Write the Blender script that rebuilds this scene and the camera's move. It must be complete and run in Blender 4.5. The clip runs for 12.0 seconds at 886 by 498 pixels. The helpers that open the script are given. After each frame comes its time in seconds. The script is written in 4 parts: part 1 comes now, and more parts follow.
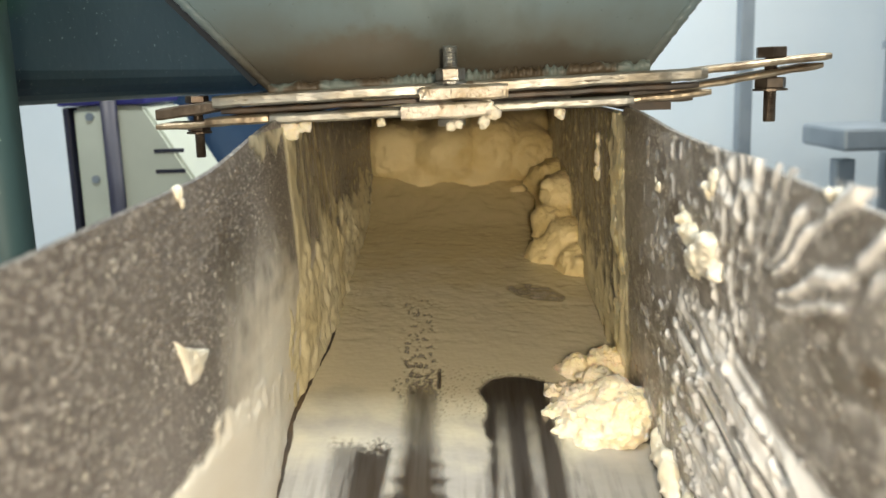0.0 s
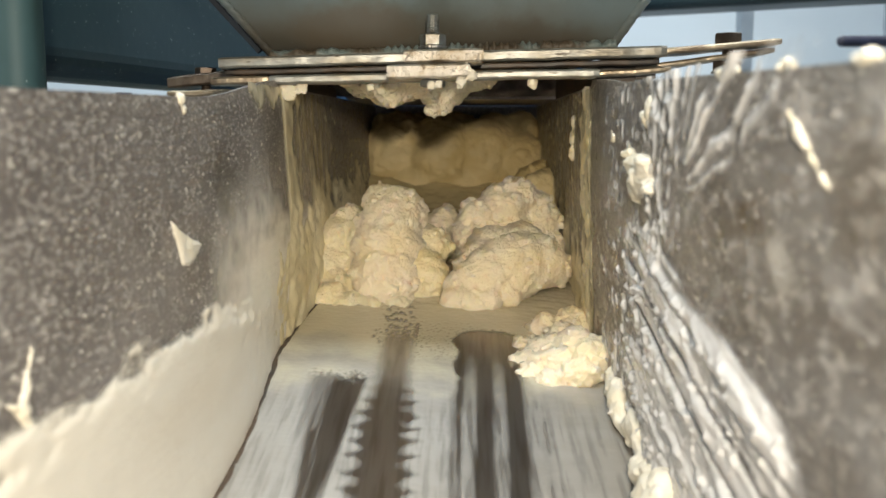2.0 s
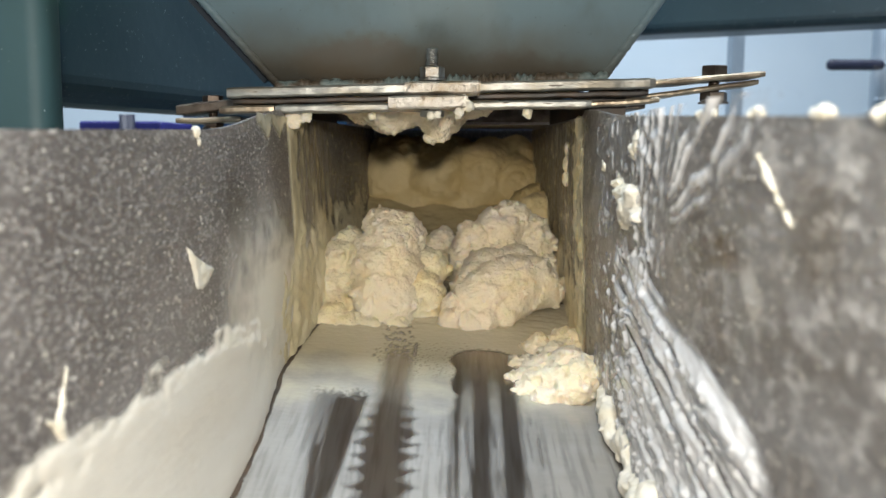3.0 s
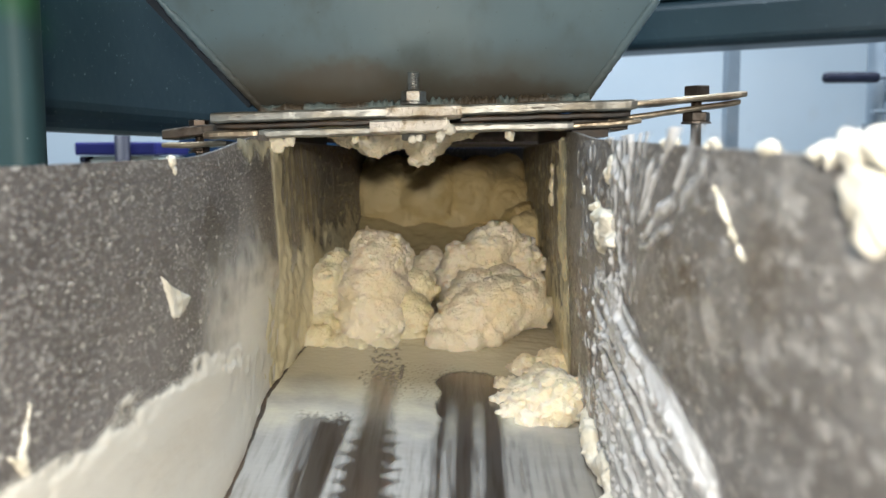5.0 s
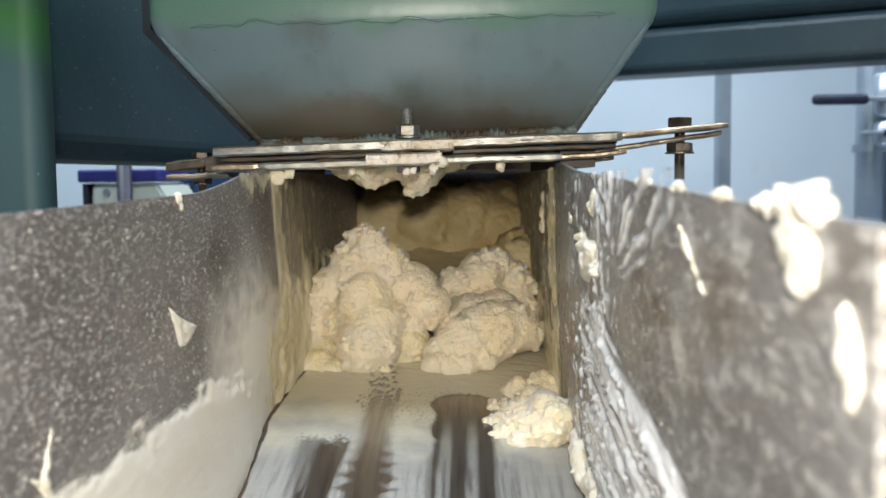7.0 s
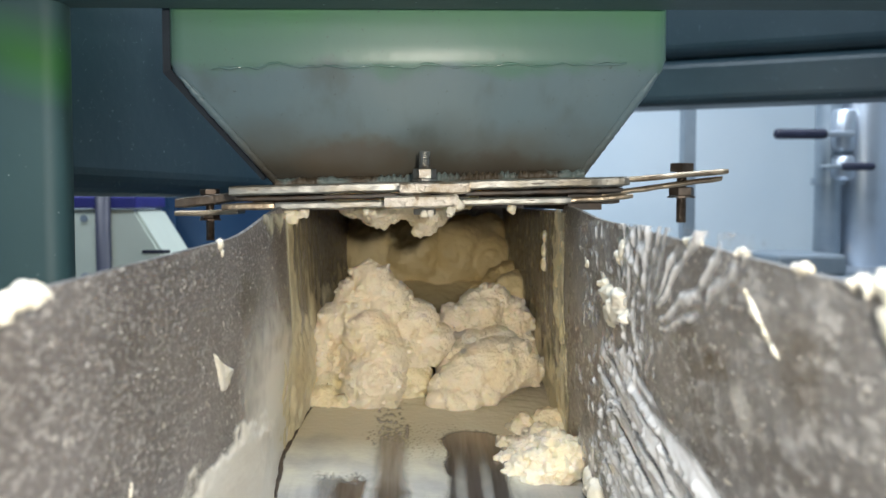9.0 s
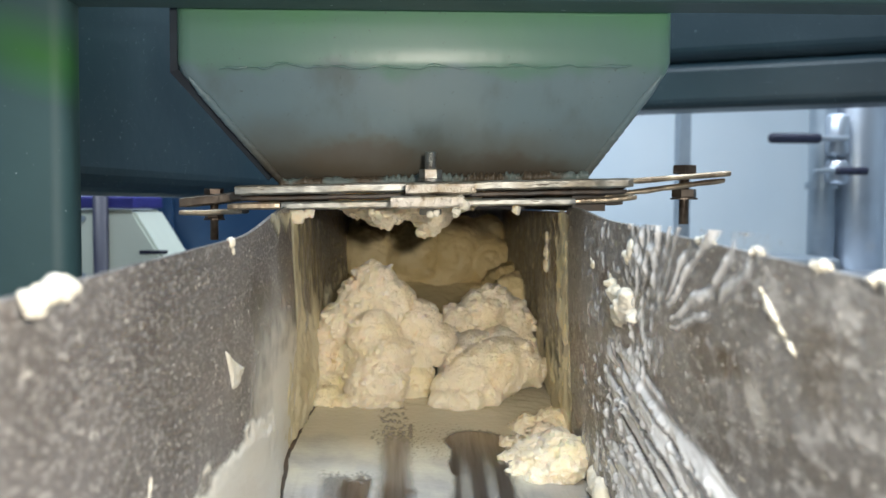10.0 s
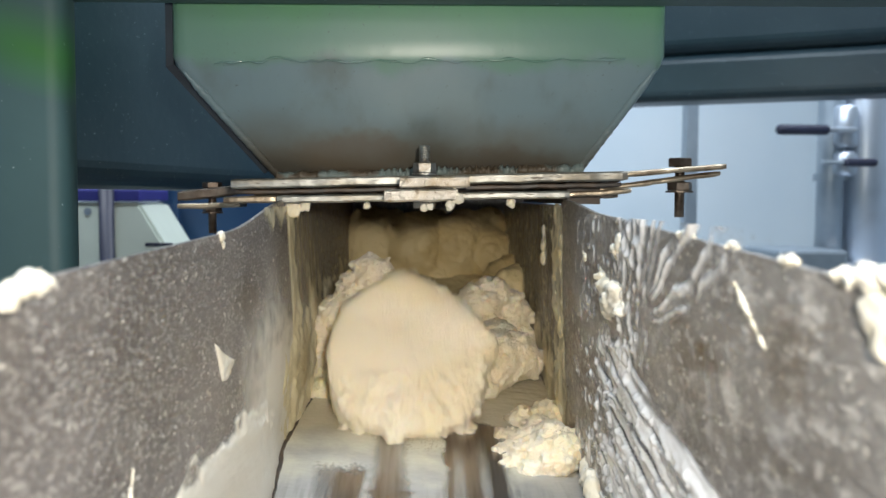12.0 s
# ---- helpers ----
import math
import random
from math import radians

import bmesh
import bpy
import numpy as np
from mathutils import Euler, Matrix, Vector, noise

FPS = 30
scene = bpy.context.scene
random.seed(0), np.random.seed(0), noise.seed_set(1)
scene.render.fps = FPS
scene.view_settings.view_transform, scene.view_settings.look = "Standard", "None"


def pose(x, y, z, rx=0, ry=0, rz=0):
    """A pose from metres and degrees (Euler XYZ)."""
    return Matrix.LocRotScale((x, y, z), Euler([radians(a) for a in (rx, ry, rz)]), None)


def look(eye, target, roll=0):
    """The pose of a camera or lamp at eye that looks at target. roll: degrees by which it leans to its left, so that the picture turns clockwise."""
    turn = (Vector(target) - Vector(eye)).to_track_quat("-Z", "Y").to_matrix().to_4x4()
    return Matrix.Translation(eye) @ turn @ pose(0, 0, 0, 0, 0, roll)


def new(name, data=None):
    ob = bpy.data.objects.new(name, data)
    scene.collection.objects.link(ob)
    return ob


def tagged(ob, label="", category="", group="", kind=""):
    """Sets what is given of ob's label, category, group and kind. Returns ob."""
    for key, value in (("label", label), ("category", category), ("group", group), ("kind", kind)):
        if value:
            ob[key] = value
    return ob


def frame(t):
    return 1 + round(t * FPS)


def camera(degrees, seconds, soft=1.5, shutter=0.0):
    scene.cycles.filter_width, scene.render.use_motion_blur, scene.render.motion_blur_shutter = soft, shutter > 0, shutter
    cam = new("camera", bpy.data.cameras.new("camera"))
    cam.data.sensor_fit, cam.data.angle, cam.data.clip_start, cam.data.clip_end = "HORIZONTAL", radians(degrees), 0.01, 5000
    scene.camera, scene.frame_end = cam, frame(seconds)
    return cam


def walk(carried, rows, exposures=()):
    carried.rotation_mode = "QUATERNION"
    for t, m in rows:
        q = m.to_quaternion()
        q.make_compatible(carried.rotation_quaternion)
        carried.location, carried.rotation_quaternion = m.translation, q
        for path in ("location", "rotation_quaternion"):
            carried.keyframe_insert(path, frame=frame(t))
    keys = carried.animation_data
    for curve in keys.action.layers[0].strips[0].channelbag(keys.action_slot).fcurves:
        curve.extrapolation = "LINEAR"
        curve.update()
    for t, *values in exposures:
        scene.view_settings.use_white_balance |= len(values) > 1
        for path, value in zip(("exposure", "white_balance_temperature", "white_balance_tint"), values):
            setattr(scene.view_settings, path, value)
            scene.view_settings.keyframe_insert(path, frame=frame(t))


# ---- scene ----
cam = camera(52.3, 12.0, shutter=0.1)
METRES, EYE, TILT, LEAN, TURN = 0.37, 1.30, -11.0, 1.8, 0.0
ROWS = [
    (0.0, 0.0, 0.0, 0.0, -0.0, 0.0, -0.0),
    (0.5, 0.0307, 0.0146, -0.1892, 0.38, 4.16, -0.73),
    (1.0, 0.0364, -0.0036, -0.2727, 0.33, 5.71, -1.39),
    (1.5, 0.0693, -0.0682, -0.2858, 0.97, 5.83, -1.85),
    (2.0, 0.0677, -0.1541, -0.2131, 0.49, 3.49, -1.96),
    (2.5, 0.0575, -0.2294, -0.2184, 0.14, 4.08, -2.01),
    (3.0, 0.0607, -0.2351, -0.2063, 0.16, 4.59, -2.1),
    (5.0, 0.1044, -0.2397, -0.1852, 0.44, 5.44, -1.6),
    (5.5, 0.1049, -0.2516, -0.1932, 0.32, 5.69, -1.52),
    (6.0, 0.097, -0.2803, -0.1812, 0.27, 6.48, -1.42),
    (6.5, 0.1085, -0.3048, -0.1779, 0.37, 6.57, -1.31),
    (7.0, 0.1149, -0.3211, -0.1762, 0.38, 6.71, -1.18),
    (9.0, -0.0262, -0.3677, -0.1409, -2.63, 8.13, -1.33),
    (9.5, -0.0412, -0.3548, -0.1428, -2.96, 8.46, -1.46),
    (10.0, -0.0575, -0.3748, -0.1494, -3.18, 8.33, -1.5),
    (10.5, -0.0481, -0.36, -0.1488, -3.01, 8.19, -1.52),
    (11.0, -0.0375, -0.3523, -0.1408, -2.79, 8.12, -1.65),
    (11.5, -0.0245, -0.3586, -0.1402, -2.55, 8.04, -1.63),
    (12.0, -0.0183, -0.3881, -0.1468, -2.46, 7.79, -1.58),
]
walk(cam, [(t, pose(0, 0, EYE, TILT, LEAN, TURN) @ pose(METRES * x, METRES * y, METRES * z, 90 + pitch, roll, yaw)) for t, x, y, z, yaw, pitch, roll in ROWS],
     exposures=[(0.0, 0.36, 7900, 10), (0.8, 0.25, 7600, 10), (1.5, 0.06, 7500, 10), (2.0, 0.04, 7200, 10), (2.5, 0.02, 6450, 10), (5.0, 0.00, 6450, 10), (7.0, -0.05, 6450, 10), (9.0, 0.00, 6400, 10), (12.0, -0.02, 6450, 10)])

cam.data.dof.use_dof = True
cam.data.dof.focus_distance = 0.74
cam.data.dof.aperture_fstop = 9.5

# ---- world, lamps ----
world = bpy.data.worlds.new("world")
scene.world = world
world.use_nodes = True
bg = world.node_tree.nodes["Background"]
bg.inputs[0].default_value = (0.75, 0.87, 1.0, 1)
bg.inputs[1].default_value = 0.25


def area_lamp(name, eye, target, sx, sy, power, colour):
    data = bpy.data.lights.new(name, "AREA")
    data.shape, data.size, data.size_y, data.energy, data.color = "RECTANGLE", sx, sy, power, colour
    ob = new(name, data)
    ob.matrix_world = look(eye, target)
    return ob


area_lamp("hand_lamp", (0.045, -0.19, 1.325), (0.0, 0.7, 1.16), 0.030, 0.030, 4.5, (1.0, 0.92, 0.79))
area_lamp("work_light", (-0.03, -0.95, 1.73), (0.0, 0.7, 1.30), 0.40, 0.25, 1.9, (1.0, 0.96, 0.90))
area_lamp("ceiling_light_front", (0.05, 0.33, 2.95), (0.05, 0.33, 0.0), 1.2, 0.30, 42.0, (0.76, 0.88, 1.0))
area_lamp("ceiling_light_rear", (0.9, 1.9, 2.95), (0.9, 2.1, 0.0), 1.6, 0.5, 54.0, (0.86, 0.93, 1.0))
area_lamp("ceiling_light_side", (-1.2, 1.6, 2.95), (-1.2, 1.8, 0.0), 1.0, 0.4, 34.0, (0.86, 0.93, 1.0))


# ---- materials ----
def material(name, base, rough, metal=0.0, second=None, scale=20.0, mix=(0.4, 0.65), bump=0.0, bump_scale=200.0,
             third=None, third_scale=120.0, third_mix=(0.62, 0.7), stretch=(1, 1, 1), turn=(0, 0, 0), rough2=None, detail=6.0, coat=0.0, sss=0.0):
    m = bpy.data.materials.new(name)
    m.use_nodes = True
    nt = m.node_tree
    n, l = nt.nodes, nt.links
    b = n["Principled BSDF"]
    b.inputs["Roughness"].default_value, b.inputs["Metallic"].default_value = rough, metal
    b.inputs["Coat Weight"].default_value = coat
    if sss:
        b.inputs["Subsurface Weight"].default_value = sss
        b.inputs["Subsurface Radius"].default_value = (1.0, 0.82, 0.55)
        b.inputs["Subsurface Scale"].default_value = 0.008
    co = n.new("ShaderNodeTexCoord")
    mp = n.new("ShaderNodeMapping")
    mp.inputs["Scale"].default_value = stretch
    mp.inputs["Rotation"].default_value = [radians(a) for a in turn]
    l.new(co.outputs["Object"], mp.inputs[0])
    colour = None

    def noise_ramp(sc, lo, hi, det):
        t = n.new("ShaderNodeTexNoise")
        t.inputs["Scale"].default_value, t.inputs["Detail"].default_value = sc, det
        l.new(mp.outputs[0], t.inputs["Vector"])
        r = n.new("ShaderNodeMapRange")
        r.interpolation_type = "SMOOTHSTEP"
        r.inputs[1].default_value, r.inputs[2].default_value = lo, hi
        l.new(t.outputs["Fac"], r.inputs[0])
        return r.outputs[0]

    def blend(a, bcol, fac):
        x = n.new("ShaderNodeMix")
        x.data_type = "RGBA"
        l.new(fac, x.inputs[0])
        if isinstance(a, tuple):
            x.inputs[6].default_value = (*a, 1)
        else:
            l.new(a, x.inputs[6])
        x.inputs[7].default_value = (*bcol, 1)
        return x.outputs[2]

    colour = base
    if second:
        fac = noise_ramp(scale, mix[0], mix[1], detail)
        colour = blend(colour, second, fac)
    if third:
        fac3 = noise_ramp(third_scale, third_mix[0], third_mix[1], 4.0)
        colour = blend(colour, third, fac3)
        if rough2 is not None:
            x = n.new("ShaderNodeMix")
            l.new(fac3, x.inputs[0])
            x.inputs[2].default_value, x.inputs[3].default_value = rough, rough2
            l.new(x.outputs[0], b.inputs["Roughness"])
            y = n.new("ShaderNodeMix")
            l.new(fac3, y.inputs[0])
            y.inputs[2].default_value, y.inputs[3].default_value = metal, 0.0
            l.new(y.outputs[0], b.inputs["Metallic"])
    if isinstance(colour, tuple):
        b.inputs["Base Color"].default_value = (*colour, 1)
    else:
        l.new(colour, b.inputs["Base Color"])
    if bump:
        t = n.new("ShaderNodeTexNoise")
        t.inputs["Scale"].default_value, t.inputs["Detail"].default_value = bump_scale, 5.0
        l.new(mp.outputs[0], t.inputs["Vector"])
        bp = n.new("ShaderNodeBump")
        bp.inputs["Strength"].default_value, bp.inputs["Distance"].default_value = bump, 0.002
        l.new(t.outputs["Fac"], bp.inputs["Height"])
        l.new(bp.outputs[0], b.inputs["Normal"])
    return m


DOUGH = material("dough", (0.92, 0.81, 0.63), 0.5, second=(0.89, 0.76, 0.51), scale=16, mix=(0.44, 0.72), bump=0.6, bump_scale=620, sss=0.5, detail=8.0)
OLD_DOUGH = material("old_dough", (0.76, 0.62, 0.34), 0.5, second=(0.64, 0.49, 0.23), scale=14, mix=(0.4, 0.7), bump=0.4, bump_scale=300)
PALE_YELLOW = material("yellow_dough", (0.88, 0.79, 0.57), 0.5, second=(0.84, 0.71, 0.41), scale=18, mix=(0.42, 0.7), bump=0.6, bump_scale=520, sss=0.5, detail=8.0)


def speckle(m, scale, size, colour, stretch, seed):
    """Crisp, irregular specks over what the material has so far."""
    n, l = m.node_tree.nodes, m.node_tree.links
    b = n["Principled BSDF"]
    src = b.inputs["Base Color"].links[0].from_socket
    co = n.new("ShaderNodeTexCoord")
    mp = n.new("ShaderNodeMapping")
    mp.inputs["Scale"].default_value, mp.inputs["Location"].default_value = stretch, (seed, seed, seed)
    l.new(co.outputs["Object"], mp.inputs[0])
    warp = n.new("ShaderNodeTexNoise")
    warp.inputs["Scale"].default_value, warp.inputs["Detail"].default_value = scale * 0.9, 3
    l.new(mp.outputs[0], warp.inputs["Vector"])
    mx = n.new("ShaderNodeMix")
    mx.data_type, mx.blend_type = "RGBA", "LINEAR_LIGHT"
    mx.inputs[0].default_value = 0.9 / scale
    l.new(mp.outputs[0], mx.inputs[6])
    l.new(warp.outputs["Color"], mx.inputs[7])
    vo = n.new("ShaderNodeTexVoronoi")
    vo.inputs["Scale"].default_value = scale
    l.new(mx.outputs[2], vo.inputs["Vector"])
    sep = n.new("ShaderNodeSeparateColor")
    l.new(vo.outputs["Color"], sep.inputs[0])
    lim = n.new("ShaderNodeMapRange")
    lim.inputs[1].default_value, lim.inputs[2].default_value = 0.35, 1.0
    lim.inputs[3].default_value, lim.inputs[4].default_value = 0.0, size
    l.new(sep.outputs[0], lim.inputs[0])
    less = n.new("ShaderNodeMath")
    less.operation = "SUBTRACT"
    l.new(lim.outputs[0], less.inputs[0])
    l.new(vo.outputs["Distance"], less.inputs[1])
    ramp = n.new("ShaderNodeMapRange")
    ramp.inputs[1].default_value, ramp.inputs[2].default_value = 0.0, 0.16
    l.new(less.outputs[0], ramp.inputs[0])
    dim = n.new("ShaderNodeMath")
    dim.operation = "MULTIPLY"
    l.new(ramp.outputs[0], dim.inputs[0])
    l.new(sep.outputs[1], dim.inputs[1])
    x = n.new("ShaderNodeMix")
    x.data_type = "RGBA"
    l.new(dim.outputs[0], x.inputs[0])
    l.new(src, x.inputs[6])
    x.inputs[7].default_value = (*colour, 1)
    l.new(x.outputs[2], b.inputs["Base Color"])


STEEL = material("speckled_steel", (0.27, 0.25, 0.245), 0.42, 0.45, second=(0.165, 0.15, 0.145), scale=13, mix=(0.36, 0.68), bump=0.5, bump_scale=520,
                 third=(0.34, 0.325, 0.31), third_scale=420, third_mix=(0.50, 0.66), rough2=0.45, stretch=(1, 0.5, 1), detail=8.0)
speckle(STEEL, 620, 0.55, (0.56, 0.53, 0.51), (1, 0.5, 1), 0.0)
speckle(STEEL, 260, 0.42, (0.72, 0.69, 0.65), (1, 0.5, 1), 3.0)
speckle(STEEL, 90, 0.24, (0.78, 0.74, 0.66), (1, 0.5, 1), 7.0)
SMEARED = material("smeared_steel", (0.32, 0.31, 0.305), 0.36, 0.42, second=(0.19, 0.17, 0.155), scale=16, mix=(0.36, 0.66), bump=0.7, bump_scale=340,
                   third=(0.42, 0.405, 0.39), third_scale=150, third_mix=(0.48, 0.68), rough2=0.4, stretch=(1, 0.5, 1), detail=8.0)
speckle(SMEARED, 330, 0.5, (0.72, 0.70, 0.66), (1, 0.5, 1), 5.0)
speckle(SMEARED, 120, 0.32, (0.70, 0.66, 0.58), (1, 0.5, 1), 9.0)


def stain(m, at, size, colour, strength, turn=0.0):
    """A cloudy stain of its own outline at one place of a sheet."""
    n, l = m.node_tree.nodes, m.node_tree.links
    b = n["Principled BSDF"]
    src = b.inputs["Base Color"].links[0].from_socket
    co = n.new("ShaderNodeTexCoord")
    warp = n.new("ShaderNodeTexNoise")
    warp.inputs["Scale"].default_value, warp.inputs["Detail"].default_value = 90, 5
    l.new(co.outputs["Object"], warp.inputs["Vector"])
    mx = n.new("ShaderNodeMix")
    mx.data_type, mx.blend_type = "RGBA", "LINEAR_LIGHT"
    mx.inputs[0].default_value = 0.012
    l.new(co.outputs["Object"], mx.inputs[6])
    l.new(warp.outputs["Color"], mx.inputs[7])
    mp = n.new("ShaderNodeMapping")
    mp.vector_type = "TEXTURE"
    mp.inputs["Location"].default_value, mp.inputs["Scale"].default_value = at, size
    mp.inputs["Rotation"].default_value = (radians(turn), 0, 0)
    l.new(mx.outputs[2], mp.inputs[0])
    g = n.new("ShaderNodeTexGradient")
    g.gradient_type = "SPHERICAL"
    l.new(mp.outputs[0], g.inputs[0])
    r = n.new("ShaderNodeMapRange")
    r.interpolation_type = "SMOOTHSTEP"
    r.inputs[1].default_value, r.inputs[2].default_value = 0.05, 0.6
    r.inputs[4].default_value = strength
    l.new(g.outputs["Fac"], r.inputs[0])
    x = n.new("ShaderNodeMix")
    x.data_type = "RGBA"
    l.new(r.outputs[0], x.inputs[0])
    l.new(src, x.inputs[6])
    x.inputs[7].default_value = (*colour, 1)
    l.new(x.outputs[2], b.inputs["Base Color"])


stain(STEEL, (-0.122, 0.488, 1.200), (0.05, 0.034, 0.030), (0.13, 0.115, 0.10), 0.75, 20)
stain(STEEL, (-0.122, 0.505, 1.165), (0.05, 0.022, 0.030), (0.14, 0.12, 0.10), 0.65)
stain(SMEARED, (0.131, 0.262, 1.200), (0.05, 0.022, 0.010), (0.16, 0.12, 0.085), 0.85)
stain(SMEARED, (0.131, 0.170, 1.215), (0.05, 0.030, 0.030), (0.17, 0.14, 0.11), 0.55)
stain(SMEARED, (0.131, 0.185, 1.130), (0.05, 0.040, 0.020), (0.18, 0.15, 0.12), 0.5)
stain(SMEARED, (0.131, 0.228, 1.189), (0.05, 0.022, 0.010), (0.62, 0.60, 0.57), 0.8, 30)
MIRROR = material("polished_steel", (0.35, 0.31, 0.28), 0.29, 0.93, second=(0.24, 0.205, 0.175), scale=30, mix=(0.4, 0.7), stretch=(6, 0.4, 1), bump=0.08, bump_scale=80)
FLANGE = material("ground_steel", (0.40, 0.40, 0.37), 0.40, 0.7, second=(0.24, 0.215, 0.17), scale=38, mix=(0.40, 0.68), bump=0.5, bump_scale=160, stretch=(0.5, 1, 2), third=(0.11, 0.085, 0.06), third_scale=150, third_mix=(0.60, 0.70), rough2=0.6)
BRIGHT = material("bright_steel", (0.56, 0.52, 0.46), 0.40, 0.8, second=(0.36, 0.29, 0.20), scale=60, mix=(0.42, 0.66), bump=0.9, bump_scale=300, third=(0.20, 0.15, 0.10), third_scale=120, third_mix=(0.63, 0.70), rough2=0.6)
RUSTY = material("rusty_steel", (0.19, 0.155, 0.125), 0.42, 0.75, second=(0.08, 0.060, 0.047), scale=45, mix=(0.4, 0.65), bump=0.3, bump_scale=220)
BRASSY = material("stained_steel", (0.44, 0.36, 0.26), 0.38, 0.8, second=(0.20, 0.145, 0.10), scale=40, mix=(0.42, 0.68), bump=0.3, bump_scale=220)
BOLT = material("zinc_steel", (0.42, 0.42, 0.40), 0.36, 0.9, second=(0.24, 0.21, 0.17), scale=90, mix=(0.42, 0.66), bump=0.4, bump_scale=500)
GASKET_GAP = material("dark_gasket_gap", (0.04, 0.032, 0.026), 0.5, second=(0.08, 0.05, 0.03), scale=40)
BLUE = material("blue_paint", (0.018, 0.041, 0.054), 0.38, second=(0.027, 0.053, 0.066), scale=5, mix=(0.35, 0.7), bump=0.2, bump_scale=60,
                third=(0.30, 0.38, 0.38), third_scale=300, third_mix=(0.69, 0.72), rough2=0.5)
NAVY = material("navy_paint", (0.018, 0.055, 0.13), 0.4, second=(0.03, 0.08, 0.17), scale=4)
WHITE = material("cream_panel", (0.62, 0.68, 0.60), 0.5, second=(0.56, 0.62, 0.55), scale=6)
VIOLET = material("violet_plastic", (0.035, 0.035, 0.20), 0.45, second=(0.05, 0.05, 0.26), scale=12)
BLACKISH = material("dark_hose", (0.012, 0.015, 0.036), 0.5, second=(0.02, 0.024, 0.05), scale=15)
PANEL = material("pale_panel", (0.66, 0.75, 0.82), 0.5, second=(0.60, 0.70, 0.78), scale=2, mix=(0.35, 0.7))
GREYBAR = material("grey_aluminium", (0.34, 0.40, 0.46), 0.4, 0.5, second=(0.28, 0.34, 0.40), scale=10)
CHROME = material("chromed_pipe", (0.56, 0.62, 0.70), 0.36, 0.8, second=(0.50, 0.55, 0.62), scale=8)
CONCRETE = material("concrete", (0.30, 0.30, 0.29), 0.6, second=(0.22, 0.22, 0.21), scale=3, bump=0.2, bump_scale=30)
CEIL = material("ceiling_paint", (0.72, 0.75, 0.76), 0.6, second=(0.68, 0.71, 0.72), scale=3)


def hopper_paint():
    """Green sheet paint that fades into grey-blue and, at the foot, into brown stains."""
    m = material("hopper_paint", (0.145, 0.212, 0.240), 0.36, second=(0.172, 0.240, 0.262), scale=9, mix=(0.35, 0.7), bump=0.15, bump_scale=50,
                 third=(0.115, 0.152, 0.157), third_scale=20, third_mix=(0.48, 0.80), stretch=(1.3, 1, 0.7))
    n, l = m.node_tree.nodes, m.node_tree.links
    b = n["Principled BSDF"]
    src = b.inputs["Base Color"].links[0].from_socket
    geo = n.new("ShaderNodeTexCoord")
    sep = n.new("ShaderNodeSeparateXYZ")
    l.new(geo.outputs["Object"], sep.inputs[0])
    tex = n.new("ShaderNodeTexNoise")
    tex.inputs["Scale"].default_value, tex.inputs["Detail"].default_value = 16, 5
    l.new(geo.outputs["Object"], tex.inputs["Vector"])
    add = n.new("ShaderNodeMath")
    add.operation = "MULTIPLY_ADD"
    l.new(tex.outputs["Fac"], add.inputs[0])
    add.inputs[1].default_value = 0.05
    l.new(sep.outputs["Z"], add.inputs[2])
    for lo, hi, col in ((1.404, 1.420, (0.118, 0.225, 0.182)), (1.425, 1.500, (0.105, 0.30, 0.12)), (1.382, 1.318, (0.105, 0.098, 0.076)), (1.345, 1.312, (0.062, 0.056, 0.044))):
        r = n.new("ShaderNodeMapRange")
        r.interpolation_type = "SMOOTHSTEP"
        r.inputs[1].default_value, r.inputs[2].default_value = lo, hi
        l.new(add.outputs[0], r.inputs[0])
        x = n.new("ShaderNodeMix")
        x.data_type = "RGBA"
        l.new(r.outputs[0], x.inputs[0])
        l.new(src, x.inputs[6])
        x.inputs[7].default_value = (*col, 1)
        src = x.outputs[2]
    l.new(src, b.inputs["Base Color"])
    return m


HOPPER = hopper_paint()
stain(HOPPER, (-0.055, 0.66, 1.312), (0.075, 0.10, 0.028), (0.105, 0.078, 0.050), 0.6)
stain(HOPPER, (0.075, 0.66, 1.306), (0.075, 0.10, 0.018), (0.085, 0.070, 0.052), 0.5)
speckle(HOPPER, 240, 0.26, (0.09, 0.115, 0.115), (1, 1, 1), 4.0)
LIP = HOPPER.copy()
LIP.name = "wet_paint"
LIP.node_tree.nodes["Principled BSDF"].inputs["Roughness"].default_value = 0.14


